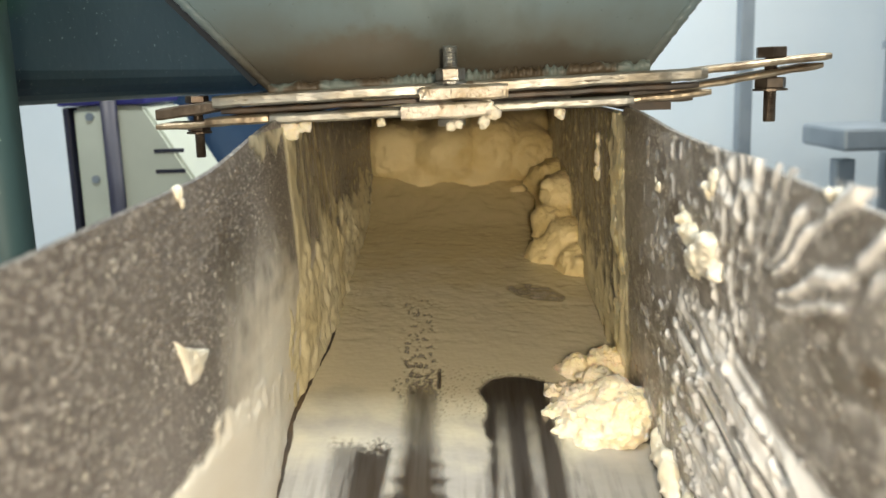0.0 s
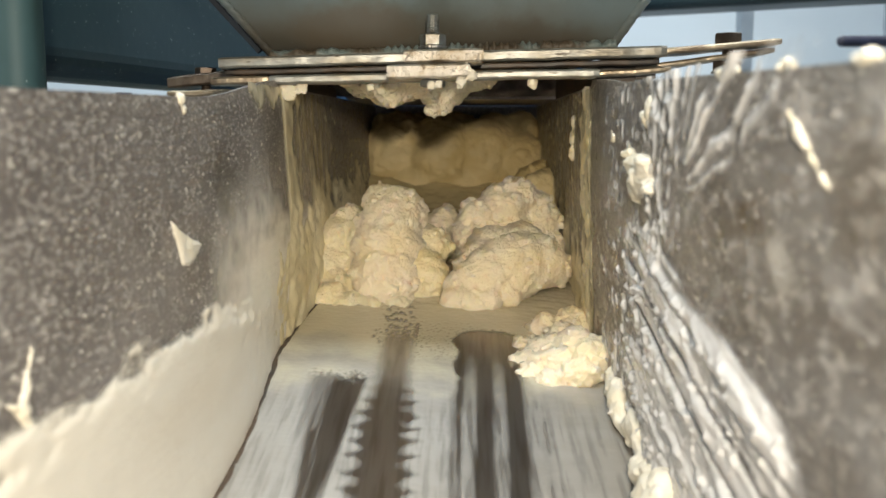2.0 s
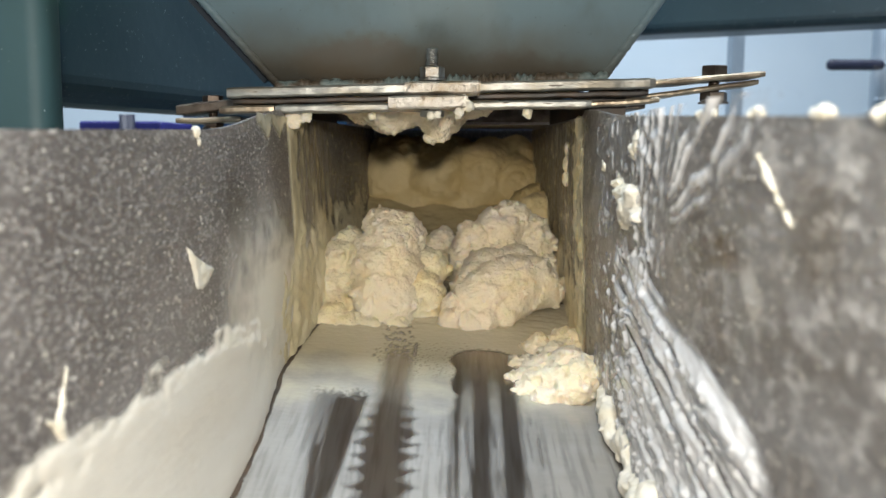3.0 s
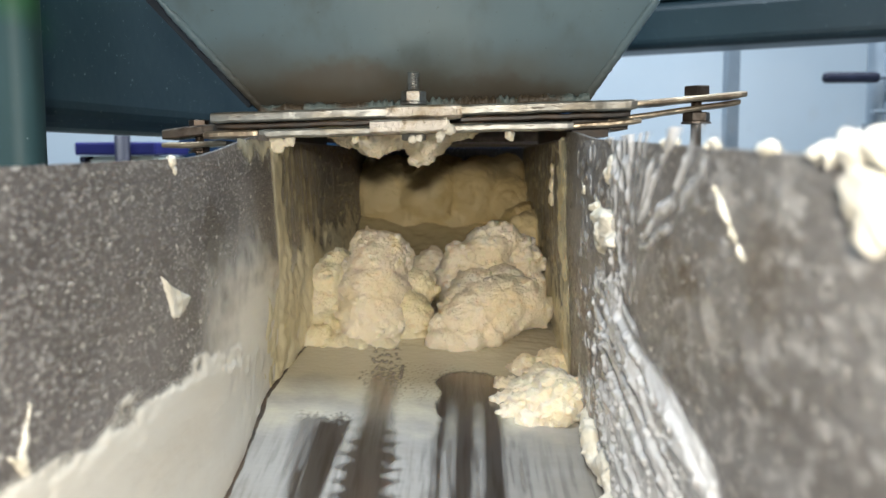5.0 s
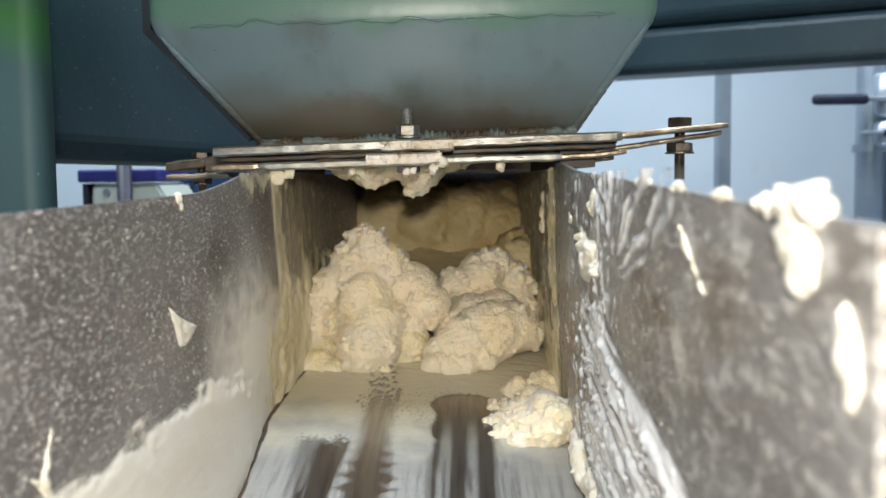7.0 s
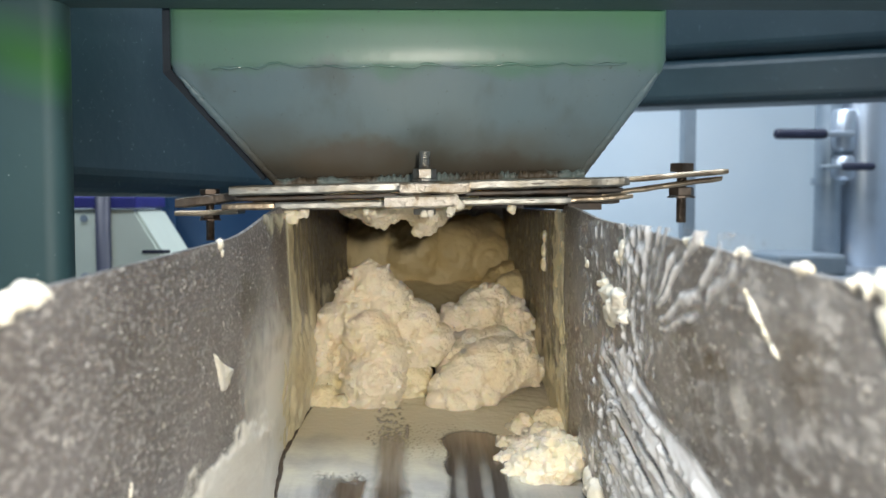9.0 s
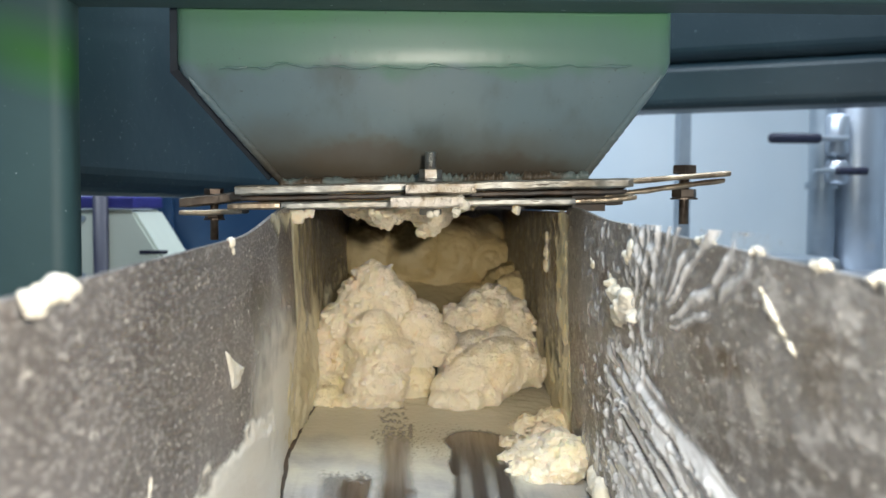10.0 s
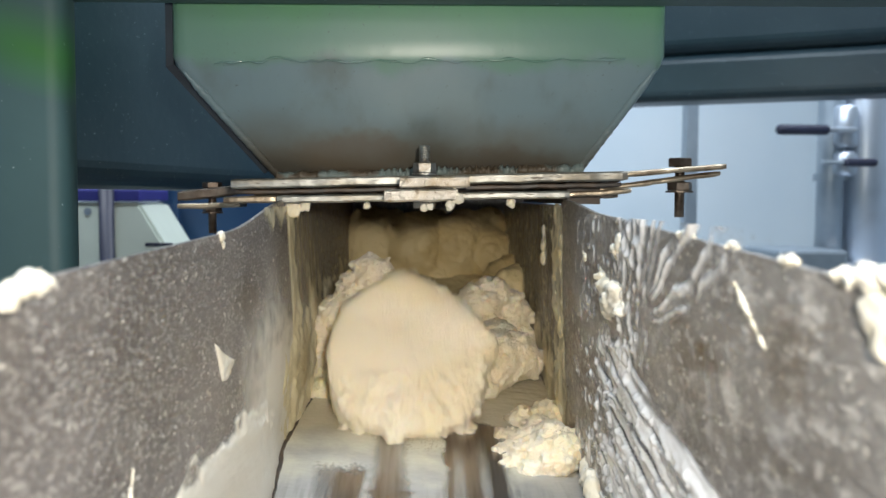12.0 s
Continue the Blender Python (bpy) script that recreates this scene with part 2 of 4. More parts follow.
def film_material():
    """Dough smeared thin on steel: it covers by its thickness."""
    m = material("dough_film", (0.40, 0.39, 0.37), 0.26, second=(0.30, 0.285, 0.26), scale=7, mix=(0.36, 0.7), bump=0.2, bump_scale=120, stretch=(0.6, 1.6, 1), coat=0.35)
    n, l = m.node_tree.nodes, m.node_tree.links
    b = n["Principled BSDF"]
    at = n.new("ShaderNodeAttribute")
    at.attribute_name = "cover"
    l.new(at.outputs["Fac"], b.inputs["Alpha"])
    # the film turns from grey to lighter cream, then yellow, towards the closed end
    src = b.inputs["Base Color"].links[0].from_socket
    co = n.new("ShaderNodeTexCoord")
    sep = n.new("ShaderNodeSeparateXYZ")
    l.new(co.outputs["Object"], sep.inputs[0])
    tex = n.new("ShaderNodeTexNoise")
    tex.inputs["Scale"].default_value, tex.inputs["Detail"].default_value = 22, 6
    l.new(co.outputs["Object"], tex.inputs["Vector"])
    add = n.new("ShaderNodeMath")
    add.operation = "MULTIPLY_ADD"
    l.new(tex.outputs["Fac"], add.inputs[0])
    add.inputs[1].default_value = 0.24
    l.new(sep.outputs["Y"], add.inputs[2])
    for lo, hi, col in ((0.64, 0.80, (0.64, 0.585, 0.44)), (0.88, 1.14, (0.58, 0.49, 0.29))):
        r = n.new("ShaderNodeMapRange")
        r.interpolation_type = "SMOOTHSTEP"
        r.inputs[1].default_value, r.inputs[2].default_value = lo, hi
        l.new(add.outputs[0], r.inputs[0])
        x = n.new("ShaderNodeMix")
        x.data_type = "RGBA"
        l.new(r.outputs[0], x.inputs[0])
        l.new(src, x.inputs[6])
        x.inputs[7].default_value = (*col, 1)
        src = x.outputs[2]
    l.new(src, b.inputs["Base Color"])
    return m


FILM = film_material()
WALL_FILM = material("wall_film", (0.80, 0.74, 0.54), 0.38, second=(0.72, 0.63, 0.40), scale=14, mix=(0.38, 0.70), bump=0.5, bump_scale=160, stretch=(1, 1.0, 0.7))
_w = WALL_FILM.node_tree
_wa = _w.nodes.new("ShaderNodeAttribute")
_wa.attribute_name = "cover"
_w.links.new(_wa.outputs["Fac"], _w.nodes["Principled BSDF"].inputs["Alpha"])


def cream_film():
    m = material("cream_smear", (0.83, 0.79, 0.70), 0.34, second=(0.78, 0.72, 0.61), scale=9, mix=(0.4, 0.7), bump=0.18, bump_scale=110, stretch=(1, 0.6, 2))
    n, l = m.node_tree.nodes, m.node_tree.links
    at = n.new("ShaderNodeAttribute")
    at.attribute_name = "cover"
    l.new(at.outputs["Fac"], n["Principled BSDF"].inputs["Alpha"])
    return m


CREAM = cream_film()


# ---- mesh helpers ----
def finish(name, bm, mat, smooth=False):
    me = bpy.data.meshes.new(name)
    bmesh.ops.recalc_face_normals(bm, faces=bm.faces)
    bm.to_mesh(me)
    bm.free()
    me.materials.append(mat)
    if smooth:
        me.shade_smooth()
    return me


def part(name, bm, mat, parent=None, label="", smooth=False):
    ob = new(name, finish(name, bm, mat, smooth))
    if parent:
        ob.parent = parent
        ob.matrix_parent_inverse = parent.matrix_world.inverted()
    if label:
        ob["label"] = label
    return ob


def thing(name, label, category, at=(0, 0, 0), group="", kind=""):
    ob = new(name)
    ob.empty_display_size = 0.02
    ob.matrix_world = Matrix.Translation(at)
    return tagged(ob, label, category, group, kind)


def hexa(corners, bevel=0.0, segments=2):
    """Eight corners: the lower four round, then the upper four round."""
    bm = bmesh.new()
    v = [bm.verts.new(c) for c in corners]
    for f in ((3, 2, 1, 0), (4, 5, 6, 7), (0, 1, 5, 4), (1, 2, 6, 5), (2, 3, 7, 6), (3, 0, 4, 7)):
        bm.faces.new([v[i] for i in f])
    if bevel:
        bmesh.ops.bevel(bm, geom=bm.edges[:], offset=bevel, segments=segments, affect="EDGES", profile=0.5)
    return bm


def box(x0, x1, y0, y1, z0, z1, bevel=0.0, segments=2):
    return hexa([(x0, y0, z0), (x1, y0, z0), (x1, y1, z0), (x0, y1, z0), (x0, y0, z1), (x1, y0, z1), (x1, y1, z1), (x0, y1, z1)], bevel, segments)


def sheet(a, b, c, d, thick):
    """A plate through four corners, thickened away from its normal."""
    a, b, c, d = (Vector(p) for p in (a, b, c, d))
    nrm = (b - a).cross(d - a).normalized() * thick
    return hexa([a - nrm, b - nrm, c - nrm, d - nrm, a, b, c, d], thick * 0.25)


def tube(r, z0, z1, sides=24, inner=0.0, chamfer=0.0):
    bm = bmesh.new()
    rings = []
    prof = [(r - chamfer, z0), (r, z0 + chamfer), (r, z1 - chamfer), (r - chamfer, z1)] if chamfer else [(r, z0), (r, z1)]
    for rr, z in prof:
        rings.append([bm.verts.new((rr * math.cos(2 * math.pi * k / sides), rr * math.sin(2 * math.pi * k / sides), z)) for k in range(sides)])
    for p, q in zip(rings, rings[1:]):
        for k in range(sides):
            bm.faces.new((p[k], p[(k + 1) % sides], q[(k + 1) % sides], q[k]))
    bm.faces.new(rings[0][::-1])
    bm.faces.new(rings[-1])
    return bm


def threaded(r, z0, z1, pitch=0.0015, sides=20):
    """A rod with a real screw thread."""
    bm = bmesh.new()
    steps = int((z1 - z0) / pitch * 4)
    rings = []
    for i in range(steps + 1):
        ring = []
        for k in range(sides):
            a = 2 * math.pi * k / sides
            z = z0 + (z1 - z0) * i / steps
            ph = ((z - z0) / pitch - k / sides) % 1.0
            rr = r * (1 - 0.13 * abs(2 * ph - 1))
            if i in (0, steps):
                rr = r * 0.84
            ring.append(bm.verts.new((rr * math.cos(a), rr * math.sin(a), z)))
        rings.append(ring)
    for p, q in zip(rings, rings[1:]):
        for k in range(sides):
            bm.faces.new((p[k], p[(k + 1) % sides], q[(k + 1) % sides], q[k]))
    bm.faces.new(rings[0][::-1])
    bm.faces.new(rings[-1])
    return bm


def strip(x0, x1, y0, y1, zl, zr, th, bev=0.0016, wob=0.0005):
    """A flat bar from x0 to x1, its top at zl and zr, with worn edges that are not quite straight."""
    bm = bmesh.new()
    n = max(3, int(abs(x1 - x0) / 0.005))
    prev = None
    for i in range(n + 1):
        s = i / n
        x, zt = x0 + (x1 - x0) * s, zl + (zr - zl) * s
        e = 0.35 * bev if i in (0, n) else 0.0
        zt += wob * noise.noise(Vector((x * 45, y0 * 90, zl * 300)))
        yf = y0 + 1.2 * wob * noise.noise(Vector((x * 70, 5, zl * 300)))
        thx = th + 1.4 * wob * noise.noise(Vector((x * 60, 9, zl * 300)))
        prof = [(yf + e, zt - thx + bev), (yf + bev, zt - thx + e), (y1 - bev, zt - thx + e), (y1 - e, zt - thx + bev), (y1 - e, zt - bev), (y1 - bev, zt - e), (yf + bev, zt - e), (yf + e, zt - bev)]
        row = [bm.verts.new((x, a, b)) for a, b in prof]
        if prev:
            for k in range(8):
                bm.faces.new((prev[k], prev[(k + 1) % 8], row[(k + 1) % 8], row[k]))
        else:
            bm.faces.new(row[::-1])
        prev = row
    bm.faces.new(prev)
    return bm


def move(bm, m):
    bmesh.ops.transform(bm, matrix=m, verts=bm.verts)
    return bm


def fbm(p, octaves=4):
    return noise.fractal(p, 1.0, 2.1, octaves, noise_basis="PERLIN_ORIGINAL")


def skin(name, bm, voxel, lift, mat):
    """Fuses the pieces in bm into one skin and tears it up: lift(place, normal) gives the height of the relief."""
    raw = bpy.data.meshes.new(name + "_raw")
    bm.to_mesh(raw)
    bm.free()
    ob = bpy.data.objects.new(name + "_raw", raw)
    scene.collection.objects.link(ob)
    mod = ob.modifiers.new("fuse", "REMESH")
    mod.mode, mod.voxel_size = "VOXEL", voxel
    dg = bpy.context.evaluated_depsgraph_get()
    me = bpy.data.meshes.new_from_object(ob.evaluated_get(dg))
    bpy.data.objects.remove(ob)
    bpy.data.meshes.remove(raw)
    me.name = name
    # keep the largest piece
    bm = bmesh.new()
    bm.from_mesh(me)
    seen, best = set(), []
    for v in bm.verts:
        if v not in seen:
            group, todo = [], [v]
            seen.add(v)
            while todo:
                u = todo.pop()
                group.append(u)
                for e in u.link_edges:
                    o = e.other_vert(u)
                    if o not in seen:
                        seen.add(o)
                        todo.append(o)
            if len(group) > len(best):
                best = group
    keep = set(best)
    bmesh.ops.delete(bm, geom=[v for v in bm.verts if v not in keep], context="VERTS")
    bm.to_mesh(me)
    bm.free()
    n = len(me.vertices)
    co, no = np.empty(n * 3), np.empty(n * 3)
    me.vertices.foreach_get("co", co)
    me.vertex_normals.foreach_get("vector", no)
    co, no = co.reshape(-1, 3), no.reshape(-1, 3)
    h = np.array([lift(Vector(p), Vector(q)) for p, q in zip(co, no)])
    me.vertices.foreach_set("co", (co + no * h[:, None]).ravel())
    me.materials.clear()
    me.materials.append(mat)
    me.shade_smooth()
    me.update()
    return me


def torn(seed, rough, grain):
    off = Vector((seed, seed * 1.7, seed * 0.3))

    def lift(p, nrm):
        q = p * grain + off
        n1 = fbm(q * 0.35, 2)
        n2 = abs(noise.noise(q * 0.9)) + 0.5 * abs(noise.noise(q * 2.1))
        n3 = fbm(q * 3.4, 3)
        n4 = fbm(q * 6.5, 2)
        return rough * (1.3 * n1 + 0.55 * n2 + 0.34 * n3 + 0.24 * n4 - 0.22)
    return lift


def ball(bm, at, r, div=2, flat=None):
    m = Matrix.Translation(at) @ Matrix.Diagonal((*((r, r, r) if flat is None else flat), 1))
    bmesh.ops.create_icosphere(bm, subdivisions=div, radius=1.0, matrix=m)


def dough(name, blobs, label, category="dough", mat=None, crumbs=170, crumb=(0.0022, 0.0068), voxel=0.0016, rough=0.0034, grain=110.0, squash=None, seed=0.0, kind="", group=""):
    """A lump of dough: the blobs (x, y, z, r) fused, with crumbs stuck all over them. squash: how it is scaled along x, y and z."""
    B = np.array(blobs, float)
    c = np.average(B[:, :3], axis=0, weights=B[:, 3] ** 2)
    rng = random.Random(int(seed * 7) + 1)
    bm = bmesh.new()
    for x, y, z, r in B:
        ball(bm, Vector((x, y, z)) - Vector(c), r, 3)
    tries = made = 0
    while made < crumbs and tries < crumbs * 12:
        tries += 1
        x, y, z, r = B[rng.randrange(len(B))]
        d = Vector((rng.gauss(0, 1), rng.gauss(0, 1), rng.gauss(0, 1))).normalized()
        p = Vector((x, y, z)) + d * r
        if any((p - Vector(o[:3])).length < o[3] * 0.90 for o in B):
            continue
        cr = min(crumb[0] + (crumb[1] - crumb[0]) * rng.random() ** 2, r * 0.6)
        ball(bm, p - Vector(c), cr, 1, (cr * rng.uniform(0.7, 1.3), cr * rng.uniform(0.7, 1.3), cr * rng.uniform(0.6, 1.1)))
        made += 1
    if squash:
        for v in bm.verts:
            v.co = Vector(a * b for a, b in zip(v.co, squash))
    ob = new(name, skin(name, bm, voxel, torn(seed, rough, grain), mat or DOUGH))
    ob.matrix_world = Matrix.Translation(c)
    return tagged(ob, label, category, group, kind)


def relief(name, point, u, v, nu, nv, height, mat, parent=None, label="", cover=None, keep=-9.0, smooth=True):
    """A skin over a surface: point(a, b) lies on the surface, height(a, b) lifts it along up; cover(a, b, h) sets how well it hides."""
    us, vs = np.linspace(u[0], u[1], nu), np.linspace(v[0], v[1], nv)
    verts, hs, cov = [], [], []
    for a in us:
        for b in vs:
            h = height(a, b)
            p, up = point(a, b)
            verts.append(p + up * h)
            hs.append(h)
            cov.append(1.0 if cover is None else cover(a, b, h))
    faces = []
    for i in range(nu - 1):
        for j in range(nv - 1):
            q = (i * nv + j, (i + 1) * nv + j, (i + 1) * nv + j + 1, i * nv + j + 1)
            if max(hs[k] for k in q) > keep and (cover is None or max(cov[k] for k in q) > 0.01):
                faces.append(q)
    me = bpy.data.meshes.new(name)
    me.from_pydata(verts, [], faces)
    at = me.attributes.new("cover", "FLOAT", "POINT")
    at.data.foreach_set("value", np.array(cov, dtype=np.float32))
    me.materials.append(mat)
    if smooth:
        me.shade_smooth()
    ob = new(name, me)
    if parent:
        ob.parent = parent
        ob.matrix_parent_inverse = parent.matrix_world.inverted()
    if label:
        ob["label"] = label
    return ob


def step(lo, hi, x):
    t = min(1.0, max(0.0, (x - lo) / (hi - lo)))
    return t * t * (3 - 2 * t)


# ---- the room ----
def setting(name, bm, mat, label):
    return tagged(part(name, bm, mat), label, "room shell", "", "structure")


setting("floor", box(-3.2, 3.6, -3.2, 3.4, -0.1, 0.0), CONCRETE, "grey concrete workshop floor")
setting("ceiling", box(-3.2, 3.6, -3.2, 3.4, 3.05, 3.15), CEIL, "pale painted ceiling of the workshop")
setting("wall_north", box(-3.2, 3.6, 3.4, 3.5, 0.0, 3.05), PANEL, "pale blue sandwich panel wall")
setting("wall_south", box(-3.2, 3.6, -3.3, -3.2, 0.0, 3.05), PANEL, "pale blue sandwich panel wall")
setting("wall_west", box(-3.3, -3.2, -3.2, 3.4, 0.0, 3.05), PANEL, "pale blue sandwich panel wall")
setting("wall_east", box(3.6, 3.7, -3.2, 3.4, 0.0, 3.05), PANEL, "pale blue sandwich panel wall")


# ---- trough ----
def fz(x, y):
    return 1.050 + 0.15 * (y - 0.58) - 0.05 * x


def xl(y, z):
    bulge = 0.010 * math.exp(-((y - 0.62) / 0.09) ** 2) * min(1.0, max(0.0, (1.17 - z) / 0.10))
    return -0.130 + 0.036 * (y - 0.3) + 0.052 * (1.25 - z) - bulge


def xr(y, z):
    return 0.130 + 0.045 * max(0.0, 1.2 - z) + 0.015 * max(0.0, y - 0.6)


def rim_l(y):
    return 1.2445 + 0.02 * (y - 0.1) + 0.016 * step(0.44, 0.66, y)


def rim_r(y):
    return 1.249 + 0.036 * (y - 0.12) + 0.004 * step(0.5, 0.62, y)


Y0, Y1 = 0.06, 1.27


def side_plate(inner, rim, sign, y0, y1, top=None):
    """A trough wall: a sheet of 3 mm that follows the inner face and the rim."""
    bm = bmesh.new()
    ys = np.linspace(y0, y1, 90)
    rows = []
    for y in ys:
        zt, zb = (rim(y) if y < 0.66 else 1.268), fz(0, y) - 0.02
        row = []
        for off in (0.0, 0.003 * sign):
            for k in range(9):
                z = zb + (zt - zb) * k / 8
                row.append(bm.verts.new((inner(y, z) + off, y, z)))
        rows.append(row)
    for p, q in zip(rows, rows[1:]):
        for k in range(8):
            bm.faces.new((p[k], q[k], q[k + 1], p[k + 1]))
            bm.faces.new((p[9 + k], p[10 + k], q[10 + k], q[9 + k]))
        bm.faces.new((p[8], q[8], q[17], p[17]))
        bm.faces.new((p[0], p[9], q[9], q[0]))
    for p in (rows[0], rows[-1]):
        for k in range(8):
            bm.faces.new((p[k], p[k + 1], p[k + 10], p[k + 9]))
    return bm


def build_trough():
    t = thing("feed_trough", "stainless steel feed trough smeared and spattered with pale dough", "trough", (0, 0.6, 1.0))
    part("side_wall", side_plate(xl, rim_l, -1, Y0, Y1), STEEL, t, "grey steel side sheet speckled with dough")
    part("side_wall", side_plate(xr, rim_r, 1, Y0, Y1), SMEARED, t, "steel side sheet with shiny streaky smears")
    g = -0.0060
    part("bottom_plate", hexa([(xl(Y0, 1.0) + g, Y0, fz(-.12, Y0) - .004), (xr(Y0, 1.0), Y0, fz(.13, Y0) - .004), (xr(Y1, 1.1), Y1, fz(.14, Y1) - .004), (xl(Y1, 1.1) + g, Y1, fz(-.1, Y1) - .004),
                               (xl(Y0, 1.0) + g, Y0, fz(-.12, Y0)), (xr(Y0, 1.0), Y0, fz(.13, Y0)), (xr(Y1, 1.1), Y1, fz(.14, Y1)), (xl(Y1, 1.1) + g, Y1, fz(-.1, Y1))]),
         MIRROR, t, "polished steel bottom with dark bare streaks")
    part("end_plate", box(-0.11, 0.16, Y1 - 0.003, Y1, 1.10, 1.268), STEEL, t)
    part("roof_plate", box(-0.105, 0.15, 0.985, Y1 - 0.004, 1.2685, 1.2715), STEEL, t)
    for y in (0.2, 1.1):
        for s in (-1, 1):
            x = xl(y, 1.0) - 0.025 if s < 0 else xr(y, 1.0) + 0.025
            part("leg", box(x - 0.02, x + 0.02, y - 0.02, y + 0.02, 0.0, 1.03, 0.004), BLUE, t, "blue painted square leg")

    # dough film on the bottom
    def film_h(x, y):
        wob = fbm(Vector((x * 60, y * 40, 3.0)), 4)
        edge = fbm(Vector((x * 320, y * 320, 1)), 3)
        drag = fbm(Vector((x * 260, y * 14, 7)), 3)
        near = step(0.60, 0.50, y)
        h = 1.0
        # bare streak with comb-like edges
        teeth = 0.010 * near * (0.5 + 0.5 * math.sin(y * 330 + 2 * wob)) ** 2
        lo, hi = -0.037 - teeth * 0.6, -0.011 + teeth * 0.8
        h -= (1.35 + 0.6 * near) * step(lo - 0.008, lo + 0.010, x) * step(hi + 0.009, hi - 0.010, x) * step(0.70, 0.64, y + 0.03 * edge)
        # arch of bare steel; its faint reflected stripes are drawn as film cover
        arch = 0.682 - 14.0 * (x - 0.050) ** 2 + 0.006 * edge
        soft = 0.0025 + 0.012 * near
        a0, a1 = 0.022 + 0.004 * wob, 0.077 + 0.004 * wob
        inside = step(a0 - soft, a0 + 0.002 + soft, x) * step(a1 + soft, a1 - 0.002 - soft, x) * step(arch + 0.004, arch - 0.004, y)
        stripes = step(-0.7, 1.0, math.sin(x * 300 - 2.4 + 1.2 * (0.6 - y) * 6 + 0.15 * wob)) * step(0.68, 0.54, y)
        h -= 1.8 * inside * (1 - 0.62 * stripes)
        # torn bare patch
        b0, b1 = -0.091 + 0.09 * (0.575 - y), -0.042 - 0.07 * (0.575 - y)
        patch = step(b0, b0 + 0.014, x) * step(b1 + 0.003, b1 - 0.005, x) * step(0.586, 0.570, y + 0.012 * edge + 0.012 * wob)
        h -= patch * (1.05 + 0.95 * step(-0.072, -0.060, x + 0.01 * drag)) * (1 - 0.25 * step(0.1, 0.4, drag))
        h -= 0.62 * near * step(-0.3, 0.5, drag + wob * 0.4)
        h -= 1.6 * step(1.0, 0.75, ((x - 0.085) / 0.030) ** 2 + ((y - 0.855 + 0.3 * (x - 0.085)) / 0.022) ** 2 + 0.3 * wob)
        # pitted line along the middle streak
        pit = fbm(Vector((x * 260, y * 120, 9)), 4)
        h -= 2.1 * step(0.14, 0.42, pit) * step(-0.050, -0.036, x + 0.01 * wob) * step(-0.008, -0.020, x) * step(0.86, 0.80, y) * step(0.62, 0.68, y)
        h -= 0.8 * step(0.15, 0.45, fbm(Vector((x * 45, y * 60, 19)), 4)) * step(0.72, 0.82, y)
        h -= 1.3 * step(0.0022, 0.0004, abs(x + 0.010 - 0.02 * (y - 0.68))) * step(0.655, 0.664, y) * step(0.694, 0.688, y)
        h -= 0.8 * step(0.25, 0.50, fbm(Vector((x * 500, y * 500, 21)), 2)) * step(0.05, 0.02, abs(x - 0.01)) * step(0.60, 0.63, y) * step(0.72, 0.68, y)
        h -= 4.0 * step(0.0062, 0.0048, x - xl(y, fz(x, y)) + 0.0016 * wob) * step(0.78, 0.74, y)
        rip = step(0.68, 0.76, y) * (0.7 + 0.7 * fbm(Vector((x * 52, y * 80, 31)), 4) + 0.3 * fbm(Vector((x * 130, y * 180, 33)), 3))
        ramp = 0.034 * step(1.04, 1.21, y + 0.02 * fbm(Vector((x * 18, y * 18, 41)), 3))
        return 0.0008 * (h + rip + 0.16 * wob + (0.2 - 0.14 * near) * edge) + 0.0006 + ramp

    def film_p(x, y):
        return Vector((x, y, fz(x, y))), Vector((0, 0, 1))

    relief("dough_film", film_p, (-0.123, 0.139), (0.30, 1.20), 250, 500, film_h, FILM, t, "thin streaky film of smeared dough", cover=lambda a, b, h: step(-0.0001, 0.0014, h) * 0.92)
    # dark strip, coloured as the shade of an open seam between the bottom and the left sheet
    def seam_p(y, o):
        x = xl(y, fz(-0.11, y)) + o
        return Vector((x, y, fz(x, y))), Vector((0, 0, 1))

    relief("foot_gap_shade", seam_p, (0.30, 0.79), (-0.002, 0.0066), 90, 4, lambda y, o: 0.0004 + 0.0002 * noise.noise(Vector((y * 60, o, 1))), GASKET_GAP, t, "dark strip for the shade of an open seam along the foot of the sheet")

    # creamy smear low on the left sheet
    def lp(y, z):
        return Vector((xl(y, z), y, z)), Vector((1, 0, 0))

    def lsmear(y, z):
        w = fbm(Vector((y * 60, z * 60, 5)), 4)
        e = fbm(Vector((y * 26, z * 90, 8)), 4)
        top = 1.128 - 0.020 * step(0.44, 0.56, y) - 0.006 * step(0.22, 0.12, y)
        solid = step(top + 0.008, top - 0.012, z + 0.010 * e + 0.006 * w) * step(0.64, 0.46, y + 0.06 * w)
        thin = step(0.38, 0.50, y) * step(1.245 + 0.02 * w, 1.12, z) * (0.70 + 0.10 * e) + 0.55 * step(0.48, 0.60, y) * step(1.175 + 0.015 * e, 1.12, z) * (0.8 + 0.15 * w)
        broad = fbm(Vector((y * 14, z * 14, 3)), 2)
        thin += 0.34 * step(0.44, 0.57, y + 0.05 * broad) * step(1.240, 1.17, z + 0.03 * broad) * (1 - 0.6 * step(0.62, 0.66, y))
        lip = step(0.010, 0.0, abs(z + 0.010 * e - top)) * step(0.5, 0.42, y)
        return 0.0022 * (solid * 1.25 + 0.15 * lip * solid + 0.8 * thin + 0.09 * w - 0.08)

    relief("dough_smear", lp, (0.10, 0.80), (1.0, 1.24), 380, 170, lsmear, CREAM, t, "cream dough smeared along the foot of the sheet",
           cover=lambda a, b, h: step(0.0, 0.0020, h) * 0.95)

